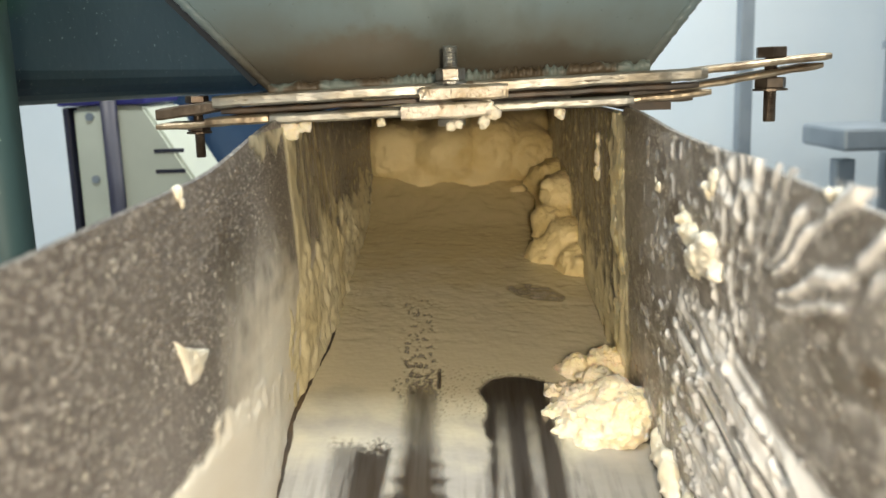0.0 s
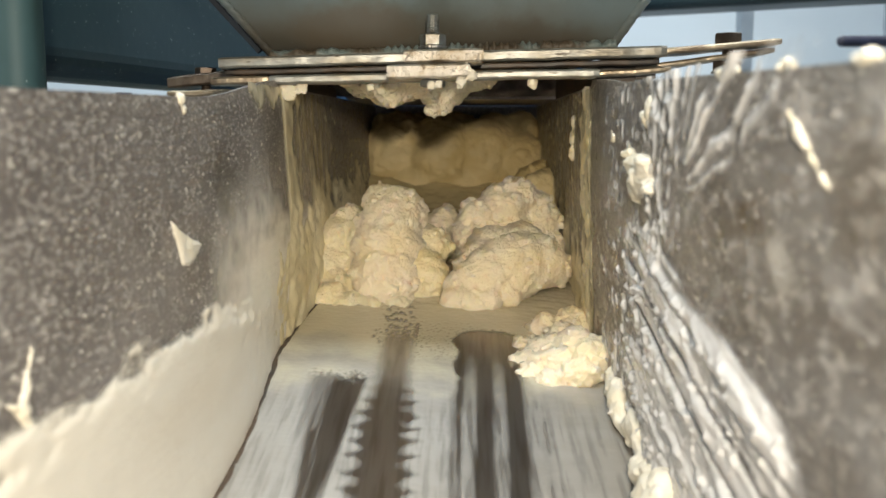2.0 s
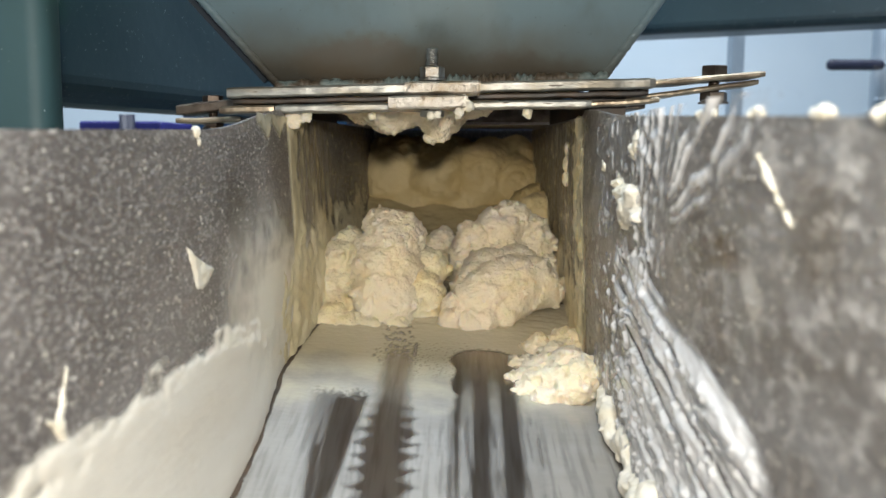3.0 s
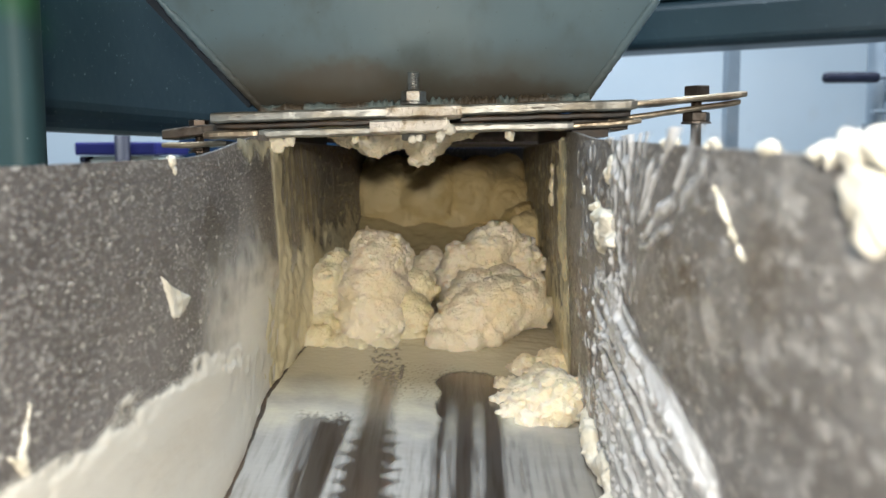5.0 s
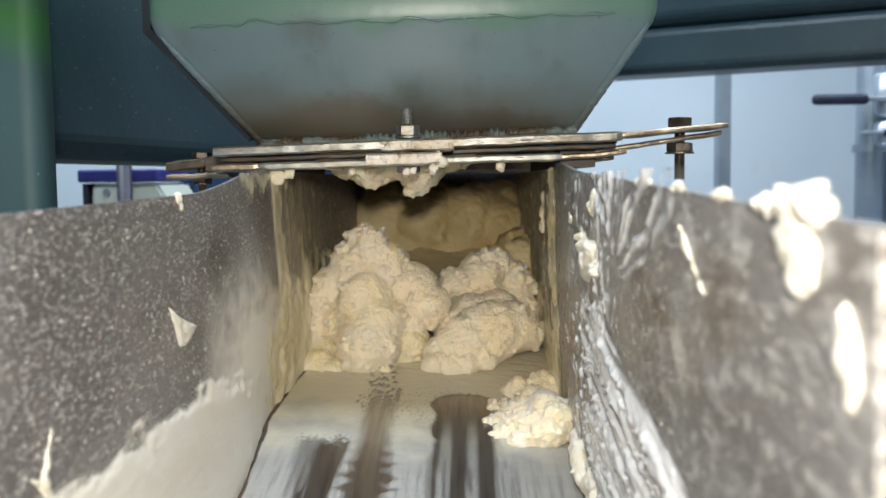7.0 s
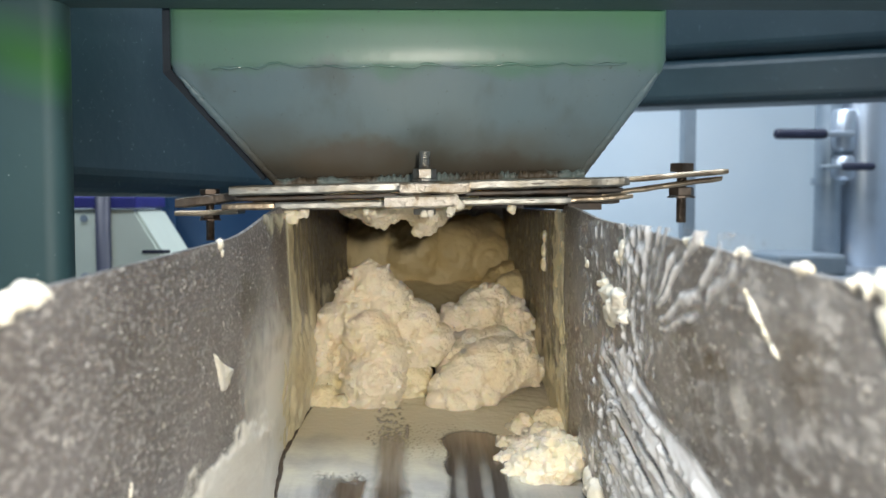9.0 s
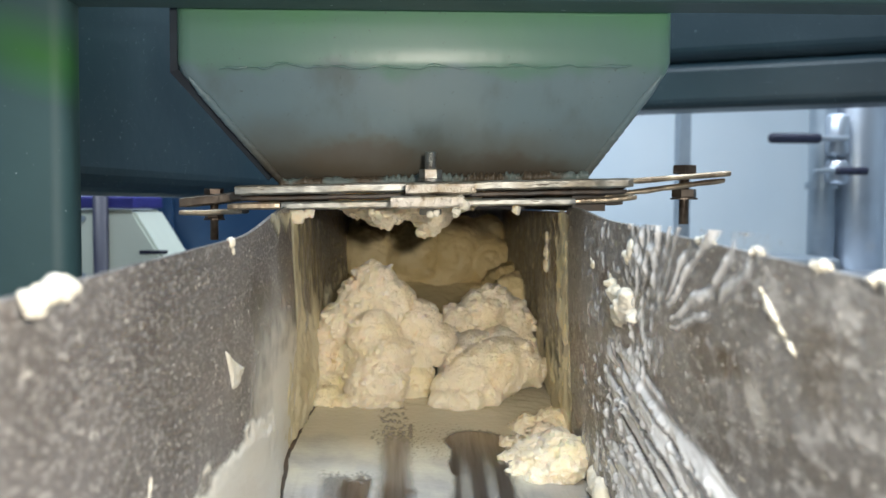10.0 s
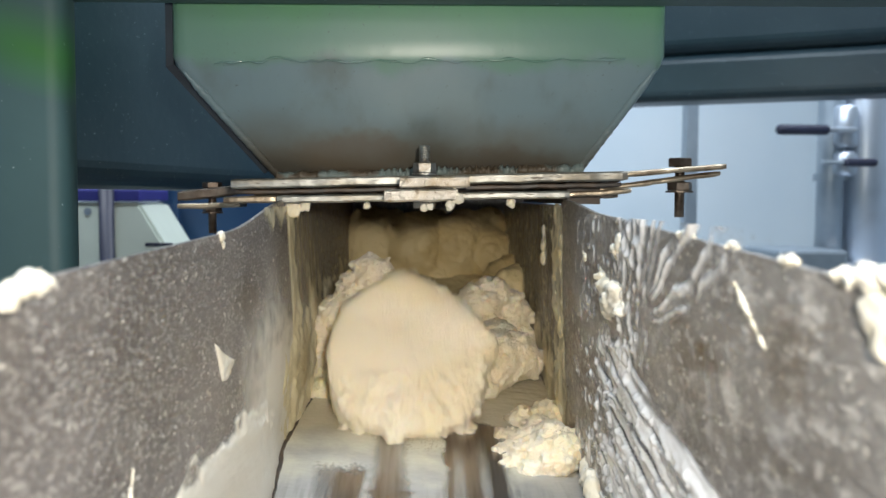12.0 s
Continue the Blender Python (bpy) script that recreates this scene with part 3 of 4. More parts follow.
    def corner_l(y, z):
        w = fbm(Vector((y * 70, z * 60, 2)), 4)
        v = fbm(Vector((y * 30, z * 30, 6)), 4)
        drag = fbm(Vector((y * 75, z * 9, 22)), 4)
        strip_ = step(0.652, 0.659, y) * step(0.700, 0.682, y + 0.012 * v)
        dragged = step(0.680, 0.695, y) * step(0.90, 0.82, y + 0.04 * v) * (0.38 + 0.5 * drag)
        low = step(0.56, 0.64, y + 0.03 * v) * step(0.098, 0.060, z - fz(-0.1, y) + 0.030 * v + 0.06 * (y - 0.75)) * step(1.18, 1.0, y) * (1.0 + 0.7 * w)
        lip = step(0.012, 0.0, abs(z - 1.262 + 0.01 * v)) * step(0.75, 0.70, y)
        specks = step(0.30, 0.52, fbm(Vector((y * 95, z * 120, 44)), 3)) * step(0.80, 0.9, y)
        return 0.0026 * (-0.25 * step(0.65, 0.60, y) + 0.85 * strip_ + dragged + 1.2 * low + 0.9 * lip + 0.6 * specks + 0.25 * w + 0.1 * v - 0.06)

    relief("dough_smear", lp, (0.555, 1.24), (1.05, 1.266), 290, 120, corner_l, WALL_FILM, t, "yellow dough dragged down the inner sheet", cover=lambda a, b, h: step(-0.0004, 0.0026, h) * 0.92)

    def rp(y, z):
        return Vector((xr(y, z), y, z)), Vector((-1, 0, 0))

    def corner_r(y, z):
        w = fbm(Vector((y * 70, z * 60, 12)), 4)
        v = fbm(Vector((y * 30, z * 30, 16)), 4)
        drag = fbm(Vector((y * 60, z * 12, 32)), 4)
        band = step(0.650, 0.660, y + 0.006 * w) * step(0.720, 0.690, y + 0.02 * v)
        low = step(0.070, 0.030, z - fz(0.13, y) + 0.03 * v) * step(0.66, 0.70, y) * (0.8 + 0.6 * w)
        specks = step(0.36, 0.58, fbm(Vector((y * 110, z * 130, 54)), 3))
        return 0.0026 * (band * (0.65 + 0.5 * drag) + low + step(0.66, 0.70, y) * (0.32 + 0.3 * drag) + 0.45 * specks + 0.25 * w - 0.10)

    relief("dough_smear", rp, (0.62, 1.24), (1.05, 1.266), 260, 120, corner_r, WALL_FILM, t, "yellow dough dragged down the inner sheet", cover=lambda a, b, h: step(-0.0004, 0.0026, h) * 0.92)

    folds = ((13, 0.030, 0.7), (19, 0.028, 0.9), (23.5, 0.030, -1.0), (28, 0.026, 1.0), (34, 0.035, 0.7), (39, 0.03, -0.5), (46, 0.035, 0.8), (55, 0.03, 0.6), (63, 0.04, -0.4), (70, 0.035, 0.8), (80, 0.04, 0.6))

    def rsmear(y, z):
        # long streaks that run down along the sheet, and folds fanned out below the rim
        q = z - 0.21 * y
        w = fbm(Vector((y * 6, q * 62, 4)), 4)
        fine = fbm(Vector((y * 13, q * 170, 14)), 3)
        spots = fbm(Vector((y * 120, z * 120, 24)), 3)
        blotch = fbm(Vector((y * 34, z * 34, 34)), 4)
        top = 1.086 + 0.20 * y + 0.008 * w
        band = step(top + 0.010, top - 0.010, z) * step(0.53, 0.42, y + 0.08 * w) * step(0.19, 0.25, y)
        grooves = step(0.0042, 0.0012, abs(q - 1.0520)) + step(0.0036, 0.001, abs(q - 1.0340)) + 0.7 * step(0.003, 0.001, abs(q - 1.0700))
        haze = step(0.38, 0.46, y + 0.05 * w) * step(0.645, 0.50, y) * (0.14 + 0.45 * step(0.25, 0.55, spots) + 0.5 * blotch) * (0.55 + 0.45 * step(1.20, 1.13, z))
        # crinkled film, with its pale sheen put into the cover
        crinkle = step(0.455, 0.425, y) * step(0.350, 0.375, y) * step(1.160, 1.18, z) * (0.40 + 0.55 * fbm(Vector((y * 90, z * 40, 61)), 4) + 0.35 * spots)
        dy, dz = 0.392 - y, z - 1.196
        dist = math.hypot(dy, dz)
        deg = math.degrees(math.atan2(dz, dy)) + 5.0 * fbm(Vector((y * 18, z * 18, 71)), 2) - 50 * max(0.0, dist - 0.10)
        fan = 0.0
        for a_, wd, amp in folds:
            fan += amp * math.exp(-((math.radians(deg - a_)) / (wd * (0.9 + 0.02 / max(dist, 0.02)))) ** 2)
        fanm = step(0.026, 0.060, dist) * step(0.205, 0.165, dist) * step(6, 14, deg) * step(0.16, 0.20, y)
        fan = fanm * (fan * (0.72 + 1.1 * blotch) + 0.20 + 0.2 * spots)
        plain = 0.30 * step(0.26, 0.60, blotch) + 0.25 * step(0.42, 0.60, spots)
        return 0.0028 * (haze + crinkle + band * (1.35 + 1.1 * w + 0.35 * fine + 1.3 * max(0.0, fbm(Vector((y * 24, q * 95, 91)), 4)) - 1.3 * grooves + 0.5 * step(0.25, 0.48, spots)) + fan + (1 - band) * (1 - fanm) * plain - 0.10)

    relief("dough_smear", rp, (0.08, 0.64), (1.0, 1.262), 420, 240, rsmear, WRAP, t, "wrinkled shiny streaks of wiped dough", cover=lambda a, b, h: step(0.0, 0.0022, h) * 0.9)

    # spatter
    bm = bmesh.new()
    rng = random.Random(5)

    def drop(side, y, z, r):
        c = Vector((xl(y, z) if side < 0 else xr(y, z), y, z))
        ring = []
        top = bm.verts.new(c + Vector((-side * r * 0.45, 0, 0)))
        ph, el = rng.random() * 6, 0.6 + 0.8 * rng.random()
        for k in range(6):
            a = ph + k * math.pi / 3
            ring.append(bm.verts.new(c + Vector((0, 2.1 * r * math.cos(a) * (0.5 + 0.9 * rng.random()), r * el * math.sin(a)))))
        mid = []
        for vv in ring:
            mid.append(bm.verts.new(c + (vv.co - c) * 0.7 + Vector((-side * r * 0.32, 0, 0))))
        for k in range(6):
            bm.faces.new((ring[k], ring[(k + 1) % 6], mid[(k + 1) % 6], mid[k]))
            bm.faces.new((mid[k], mid[(k + 1) % 6], top))

    for _ in range(2200):
        y = 0.09 + 0.56 * rng.random()
        z = fz(0, y) + 0.06 + (rim_l(y) - fz(0, y) - 0.06) * rng.random()
        drop(-1, y, z, 0.00025 + 0.0009 * rng.random() ** 6)
    for _ in range(1500):
        y = 0.09 + 0.56 * rng.random()
        z = fz(0, y) + 0.01 + (rim_r(y) - fz(0, y) - 0.01) * rng.random()
        drop(1, y, z, 0.00025 + 0.0009 * rng.random() ** 6)
    sp = part("spatter", bm, DOUGH_DRY, t, "fine dried dough spatter", smooth=True)
    sp["kind"] = "stuff"
    return t


DOUGH_DRY = material("dry_dough", (0.50, 0.48, 0.45), 0.4, second=(0.34, 0.32, 0.29), scale=60, mix=(0.4, 0.7))
WRAP = material("wiped_dough", (0.86, 0.86, 0.87), 0.26, second=(0.68, 0.68, 0.69), scale=30, mix=(0.4, 0.7), bump=0.35, bump_scale=150, coat=0.3, stretch=(1, 0.35, 1.2))
_n, _l = WRAP.node_tree.nodes, WRAP.node_tree.links
_a = _n.new("ShaderNodeAttribute")
_a.attribute_name = "cover"
_l.new(_a.outputs["Fac"], _n["Principled BSDF"].inputs["Alpha"])

trough = build_trough()


# ---- hopper ----
def build_hopper():
    h = thing("hopper", "green painted steel hopper with a stained grey foot, above the trough", "hopper", (0.0, 0.82, 1.28))
    T = 0.004
    f = [(-0.127, 0.672), (0.151, 0.678), (0.151, 0.975), (-0.127, 0.975)]
    k = [(-0.207, 0.614), (0.212, 0.618), (0.212, 1.04), (-0.207, 1.04)]
    z0l, z0r, z1l, z1r, z2 = 1.2892, 1.2982, 1.386, 1.392, 1.72
    foot = [(*f[0], z0l), (*f[1], z0r), (*f[2], z0r), (*f[3], z0l)]
    knee = [(*k[0], z1l), (*k[1], z1r), (*k[2], z1r), (*k[3], z1l)]
    top = [(x, y, z2) for x, y in k]
    bm = bmesh.new()
    rings = []
    # rounded corners where the sheets meet
    def ring(cs, rad):
        out = []
        for i in range(4):
            p, a, b = Vector(cs[i]), Vector(cs[i - 1]), Vector(cs[(i + 1) % 4])
            da, db = (a - p).normalized() * rad, (b - p).normalized() * rad
            for s in np.linspace(0, 1, 5):
                out.append(bm.verts.new(p + da * (1 - s) ** 2 + db * s ** 2))
        return out
    mids = []
    for s in (0.0, 0.12, 0.95):
        mids.append([tuple(Vector(a).lerp(Vector(b), s)) for a, b in zip(foot, knee)])
    soft = [tuple(Vector(b) + Vector((0, 0, 0.005))) for b in knee]
    flat = [tuple(Vector(b) + Vector((0, 0, 0.018))) for b in knee]
    for cs, rad in ((mids[0], 0.010), (mids[1], 0.010), (mids[2], 0.012), (soft, 0.014), (flat, 0.014), (top, 0.014)):
        rings.append(ring(cs, rad))
    for p, q in zip(rings, rings[1:]):
        n = len(p)
        for i in range(n):
            bm.faces.new((p[i], p[(i + 1) % n], q[(i + 1) % n], q[i]))
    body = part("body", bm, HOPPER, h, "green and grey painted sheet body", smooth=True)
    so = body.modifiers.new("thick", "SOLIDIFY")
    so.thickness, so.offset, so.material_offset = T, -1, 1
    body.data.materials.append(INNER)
    # painted seam beads down the sloping edges
    for i in (0, 1):
        a, b = Vector(foot[i]), Vector(knee[i])
        bm = bmesh.new()
        prev = None
        for n_ in range(61):
            s_ = 0.93 * n_ / 60
            p = a.lerp(b, s_) + Vector((0.004 if i == 0 else -0.004, 0.002, 0.0))
            r_ = 0.0048 + 0.0010 * fbm(Vector((s_ * 40, i * 9, 0)), 3) - 0.003 * step(0.75, 0.93, s_)
            row = [bm.verts.new(p + Vector((r_ * math.cos(k_ * math.pi / 4), r_ * math.sin(k_ * math.pi / 4), 0))) for k_ in range(8)]
            if prev:
                for k_ in range(8):
                    bm.faces.new((prev[k_], prev[(k_ + 1) % 8], row[(k_ + 1) % 8], row[k_]))
            prev = row
        part("seam_bead", bm, HOPPER, h, "painted seam bead", smooth=True)
    # near-black strip along the left edge, behind the front sheet
    back = Vector((0.0, 0.012, 0.0))
    a, b = Vector(foot[0]).lerp(Vector(knee[0]), 0.10) + back, Vector(knee[0]) + back
    c = Vector((b.x, b.y, 1.70))
    deep = Vector((0.0, 0.006, 0.0))
    out_a, out_b = Vector((-0.0050, 0, -0.0036)), Vector((-0.0065, 0, -0.0024))
    part("side_edge", hexa([a, a + out_a, a + out_a + deep, a + deep, b, b + out_b, b + out_b + deep, b + deep]), EDGE, h, "near-black strip along the left edge")
    part("side_edge", hexa([b, b + out_b, b + out_b + deep, b + deep, c, c + out_b, c + out_b + deep, c + deep]), EDGE, h, "near-black strip along the left edge")
    # unseen plate, added to keep ceiling light out of the hopper
    part("unseen_light_cap", box(-0.20, 0.205, 0.622, 1.032, 1.700, 1.706), HOPPER, h)
    # ragged paint lip along the bend
    bm = bmesh.new()
    prev = None
    for i in range(121):
        s = i / 120
        x = -0.170 + 0.345 * s
        z = z1l + (z1r - z1l) * s - 0.0005 + 0.0030 * fbm(Vector((x * 45, 0, 0)), 4) + (0.004 * max(0, 1 - abs(x + 0.115) / 0.018))
        y = 0.6128 + 0.004 * s
        w = max(0.0002, 0.0007 + 0.0010 * fbm(Vector((x * 60, 5, 0)), 3))
        row = [bm.verts.new((x, y - 0.0004, z - w)), bm.verts.new((x, y - 0.0022, z)), bm.verts.new((x, y - 0.0002, z + w + 0.0003))]
        if prev:
            for a in (0, 1):
                bm.faces.new((prev[a], row[a], row[a + 1], prev[a + 1]))
        prev = row
    part("paint_lip", bm, LIP, h, "raised ragged lip of paint along the bend", smooth=True)
    # weld bead round the foot
    bm = bmesh.new()
    rng = random.Random(3)
    prev = None
    for i in range(221):
        s = i / 220
        x = -0.127 + 0.278 * s
        z = z0l + (z0r - z0l) * s
        r = 0.0062 + 0.0026 * fbm(Vector((x * 110, 1, 0)), 4) + 0.0012 * math.sin(x * 1100) * step(-0.06, 0.0, x) * step(0.11, 0.08, x)
        row = []
        for kk in range(7):
            a = math.pi * (0.95 - kk / 6 * 1.0)
            row.append(bm.verts.new((x, 0.669 + 0.006 * s - r * math.sin(a) * 1.0, z - 0.002 + r * 1.25 * (-math.cos(a) * 0.6 + 0.6) )))
        if prev:
            for a in range(6):
                bm.faces.new((prev[a], row[a], row[a + 1], prev[a + 1]))
        prev = row
    part("weld_bead", bm, WELD, h, "uneven painted weld bead", smooth=True)
    # flange of the hopper: front strip, side strips and the rear strip
    part("flange_front", strip(-0.1645, 0.187, 0.648, 0.674, 1.2895, 1.2985, 0.0085), FLANGE, h, "bare steel flange strip")
    part("flange_side", strip(-0.17, -0.128, 0.676, 0.98, 1.2890, 1.2900, 0.0085), RUSTY, h)
    part("flange_side", strip(0.153, 0.188, 0.680, 0.98, 1.2965, 1.2975, 0.0085), RUSTY, h)
    part("flange_lug", strip(-0.030 + 0.014, 0.0425, 0.602, 0.646, 1.2915, 1.2930, 0.0098), BRIGHT, h, "bright worn steel lug")
    part("flange_lug", strip(0.1885, 0.284, 0.672, 0.712, 1.2985, 1.3065, 0.0050), BRASSY, h, "bent brown stained lug")
    part("flange_lug", strip(-0.2330, -0.1710, 0.735, 0.775, 1.2790, 1.2860, 0.0095), RUSTY, h, "brown stained lug")
    return h


# unseen inner sheet, coloured dark so that the bare bottom reflects dark
INNER = material("dark_inner_steel", (0.075, 0.062, 0.048), 0.5, 0.3, second=(0.13, 0.105, 0.07), scale=14, mix=(0.4, 0.7))
WELD = material("painted_weld", (0.15, 0.19, 0.18), 0.42, second=(0.085, 0.065, 0.042), scale=24, mix=(0.44, 0.54), bump=0.6, bump_scale=300)
EDGE = material("dark_edge", (0.006, 0.012, 0.022), 0.65, second=(0.010, 0.020, 0.032), scale=30)
hopper = build_hopper()


def build_lower_flange():
    t = thing("trough_flange", "bare steel flange frame bolted under the hopper", "flange", (0, 0.66, 1.27))

    part("front_strip", strip(-0.124, 0.1345, 0.6445, 0.670, 1.2752, 1.2808, 0.0068), FLANGE, t)
    part("front_strip", strip(-0.171, -0.1255, 0.648, 0.672, 1.2745, 1.2752, 0.0064), BRASSY, t, "brown stained strip end")
    part("front_strip", strip(0.136, 0.192, 0.655, 0.674, 1.2795, 1.2835, 0.0050), BRASSY, t, "brown stained strip end")
    part("gasket", strip(-0.160, 0.182, 0.6525, 0.672, 1.2800, 1.2885, 0.0042, 0.0010, 0.0005), GASKET_GAP, t, "dark squeezed gasket")
    part("lug", strip(-0.0285, 0.031, 0.600, 0.643, 1.2805, 1.2818, 0.0105), BRIGHT, t, "bright worn steel lug")
    part("lug", strip(0.165, 0.280, 0.676, 0.714, 1.2840, 1.3000, 0.0046), BRASSY, t, "bent brown stained lug")
    part("lug", strip(-0.2330, -0.173, 0.733, 0.776, 1.2672, 1.2690, 0.0052), BRASSY, t, "brass coloured stained lug")
    part("side_gasket", box(-0.148, -0.116, 0.672, 0.985, 1.2686, 1.2800), GASKET_GAP, t)
    part("side_gasket", box(0.137, 0.168, 0.676, 0.985, 1.2686, 1.2890), GASKET_GAP, t)
    part("rear_strip", box(-0.150, 0.170, 0.9855, 1.000, 1.2716, 1.2990), RUSTY, t)
    part("side_strip", strip(-0.165, -0.149, 0.674, 0.98, 1.2742, 1.2752, 0.0060), RUSTY, t)
    part("side_strip", strip(0.169, 0.185, 0.678, 0.98, 1.2795, 1.2805, 0.0060), RUSTY, t)
    return t


build_lower_flange()


def build_bolt(label, at, r, z_low, z_high, nut_z, nut_h, head_z, head_h, mat, nut_r):
    """A hexagon bolt through both lugs. Heights are from the joint."""
    b = thing("bolt", label, "bolt", at, "flange bolts")
    m = Matrix.Translation(at)
    part("shank", move(threaded(r, z_low, z_high), m), mat, b, "threaded shank", smooth=False)
    part("nut", move(tube(nut_r, nut_z, nut_z + nut_h, 6, chamfer=0.0008), m), mat, b)
    part("head", move(tube(nut_r, head_z, head_z + head_h, 6, chamfer=0.0008), m @ pose(0, 0, 0, 0, 0, 17)), mat, b)
    part("washer", move(tube(nut_r * 1.08, nut_z - 0.0018, nut_z - 0.0002, 24), m), mat, b)
    return b


build_bolt("zinc steel bolt through the middle lugs", (0.005, 0.616, 1.2815), 0.0050, -0.016, 0.0365, 0.0135, 0.0085, -0.0165, 0.0052, BOLT, 0.0098)
build_bolt("brown stained bolt through the bent lugs", (0.2465, 0.692, 1.2965), 0.0048, -0.040, 0.012, -0.0150, 0.0080, 0.0075, 0.0080, RUSTY, 0.0118)
build_bolt("brown stained bolt in the far lug", (-0.203, 0.752, 1.2740), 0.0042, -0.036, 0.010, -0.0145, 0.0060, 0.0085, 0.0060, RUSTY, 0.0095)


# ---- frame of the machine ----
def post_paint():
    m = material("post_paint", (0.036, 0.080, 0.088), 0.58, second=(0.046, 0.098, 0.103), scale=6, mix=(0.35, 0.7), bump=0.12, bump_scale=60, third=(0.30, 0.38, 0.38), third_scale=190, third_mix=(0.72, 0.76), rough2=0.5)
    n, l = m.node_tree.nodes, m.node_tree.links
    b = n["Principled BSDF"]
    src = b.inputs["Base Color"].links[0].from_socket
    co = n.new("ShaderNodeTexCoord")
    mp = n.new("ShaderNodeMapping")
    mp.vector_type = "TEXTURE"
    mp.inputs["Location"].default_value, mp.inputs["Scale"].default_value = (-0.30, 0.57, 1.388), (0.11, 1.0, 0.036)
    mp.inputs["Rotation"].default_value = (0, radians(18), 0)
    l.new(co.outputs["Object"], mp.inputs[0])
    g = n.new("ShaderNodeTexGradient")
    g.gradient_type = "SPHERICAL"
    l.new(mp.outputs[0], g.inputs[0])
    x = n.new("ShaderNodeMix")
    x.data_type = "RGBA"
    l.new(g.outputs["Fac"], x.inputs[0])
    l.new(src, x.inputs[6])
    x.inputs[7].default_value = (0.04, 0.17, 0.04, 1)
    l.new(x.outputs[2], b.inputs["Base Color"])
    return m


POST = post_paint()
# green patch on the side beam, next to the one on the post
stain(BLUE, (-0.400, 0.74, 1.385), (0.08, 0.14, 0.05), (0.028, 0.105, 0.045), 0.6)


def build_frame():
    f = thing("support_stand", "teal blue painted steel stand of the machine", "machine stand", (-0.3, 0.8, 0.0))
    part("post", box(-0.56, -0.279, 0.572, 0.612, 0.0, 1.72, 0.015, 6), POST, f, "wide teal post with a green patch", smooth=True)
    part("side_beam", move(box(0.0, 0.86, 0.0, 0.07, 1.2825, 1.78, 0.032, 6), Matrix.Translation((-0.438, 0.605, 0)) @ pose(0, 0, 0, 0, 0, 75)), BLUE, f, "dark teal side beam running back")
    part("top_rail", hexa([(-0.53, 0.560, 1.4300), (0.85, 0.560, 1.4375), (0.85, 0.606, 1.4375), (-0.53, 0.606, 1.4300), (-0.53, 0.560, 1.52), (0.85, 0.560, 1.52), (0.85, 0.606, 1.52), (-0.53, 0.606, 1.52)], 0.004), POST, f, "grey green top rail")
    return f


build_frame()


def build_far_beam():
    b = thing("overhead_beam", "dark teal painted beam of the machine behind", "beam", (1.0, 2.1, 1.6))
    m = Matrix.Translation((0.548, 1.951, 0.0)) @ pose(0, 0, 0, 0, 0, -25)
    part("lower_tube", move(box(-0.42, 1.3, 0.012, 0.15, 1.500, 1.6065, 0.022, 4), m), BLUE, b)
    part("upper_tube", move(box(-0.42, 1.3, 0.0, 0.16, 1.607, 1.83, 0.030, 5), m), BLUE, b)
    part("post", move(box(1.22, 1.32, 0.03, 0.14, 0.0, 1.498, 0.012, 3), m), BLUE, b)
    part("post", move(box(-0.42, -0.32, 0.03, 0.14, 0.0, 1.498, 0.012, 3), m), BLUE, b)
    return b


build_far_beam()


def build_pipes():
    p = thing("valve_pipe", "chromed vertical pipe with dark handled valves", "pipe", (1.36, 2.6, 0.0))
    part("pipe", move(tube(0.085, 0.0, 2.9, 32), Matrix.Translation((1.43, 2.66, 0))), CHROME, p, smooth=True)
    part("pipe", move(tube(0.040, 0.0, 2.9, 24), Matrix.Translation((1.30, 2.62, 0))), GREYBAR, p, smooth=True)
    v = part("valve_body", move(tube(0.036, 1.43, 1.56, 20, chamfer=0.01), Matrix.Translation((1.325, 2.58, 0))), CHROME, p, smooth=True)
    part("valve_handle", box(1.092, 1.255, 2.52, 2.55, 1.466, 1.497, 0.013, 4), BLACKISH, v, "dark blue lever handle")
    part("valve_stem", box(1.250, 1.34, 2.53, 2.56, 1.474, 1.490, 0.004), CHROME, v)
    v = part("valve_body", move(tube(0.036, 1.345, 1.42, 20, chamfer=0.01), Matrix.Translation((1.325, 2.58, 0))), CHROME, p, smooth=True)
    part("valve_handle", box(1.300, 1.402, 2.52, 2.55, 1.372, 1.396, 0.010, 4), BLACKISH, v, "dark blue lever handle")
    part("valve_stem", box(1.24, 1.304, 2.53, 2.56, 1.378, 1.390, 0.004), GREYBAR, v)
    part("clamp", move(tube(0.05, 1.33, 1.352, 24), Matrix.Translation((1.30, 2.62, 0))), GREYBAR, p)
    q = thing("wall_post", "grey aluminium upright of the panel wall", "post", (0.85, 2.6, 0.0))
    part("upright", box(0.840, 0.878, 2.60, 2.65, 0.0, 3.04, 0.004), GREYBAR, q)
    b = thing("work_bench", "grey steel bench beside the panel wall", "bench", (1.6, 2.5, 0.0))
    part("top", box(1.02, 1.22, 2.32, 2.6, 1.07, 1.13, 0.01), GREYBAR, b)
    part("tray", box(1.24, 2.0, 2.3, 2.6, 1.04, 1.08, 0.01), CHROME, b)
    for x in (1.05, 1.9):
        part("leg", box(x, x + 0.05, 2.42, 2.47, 0.0, 1.04, 0.004), GREYBAR, b)
    return p


build_pipes()


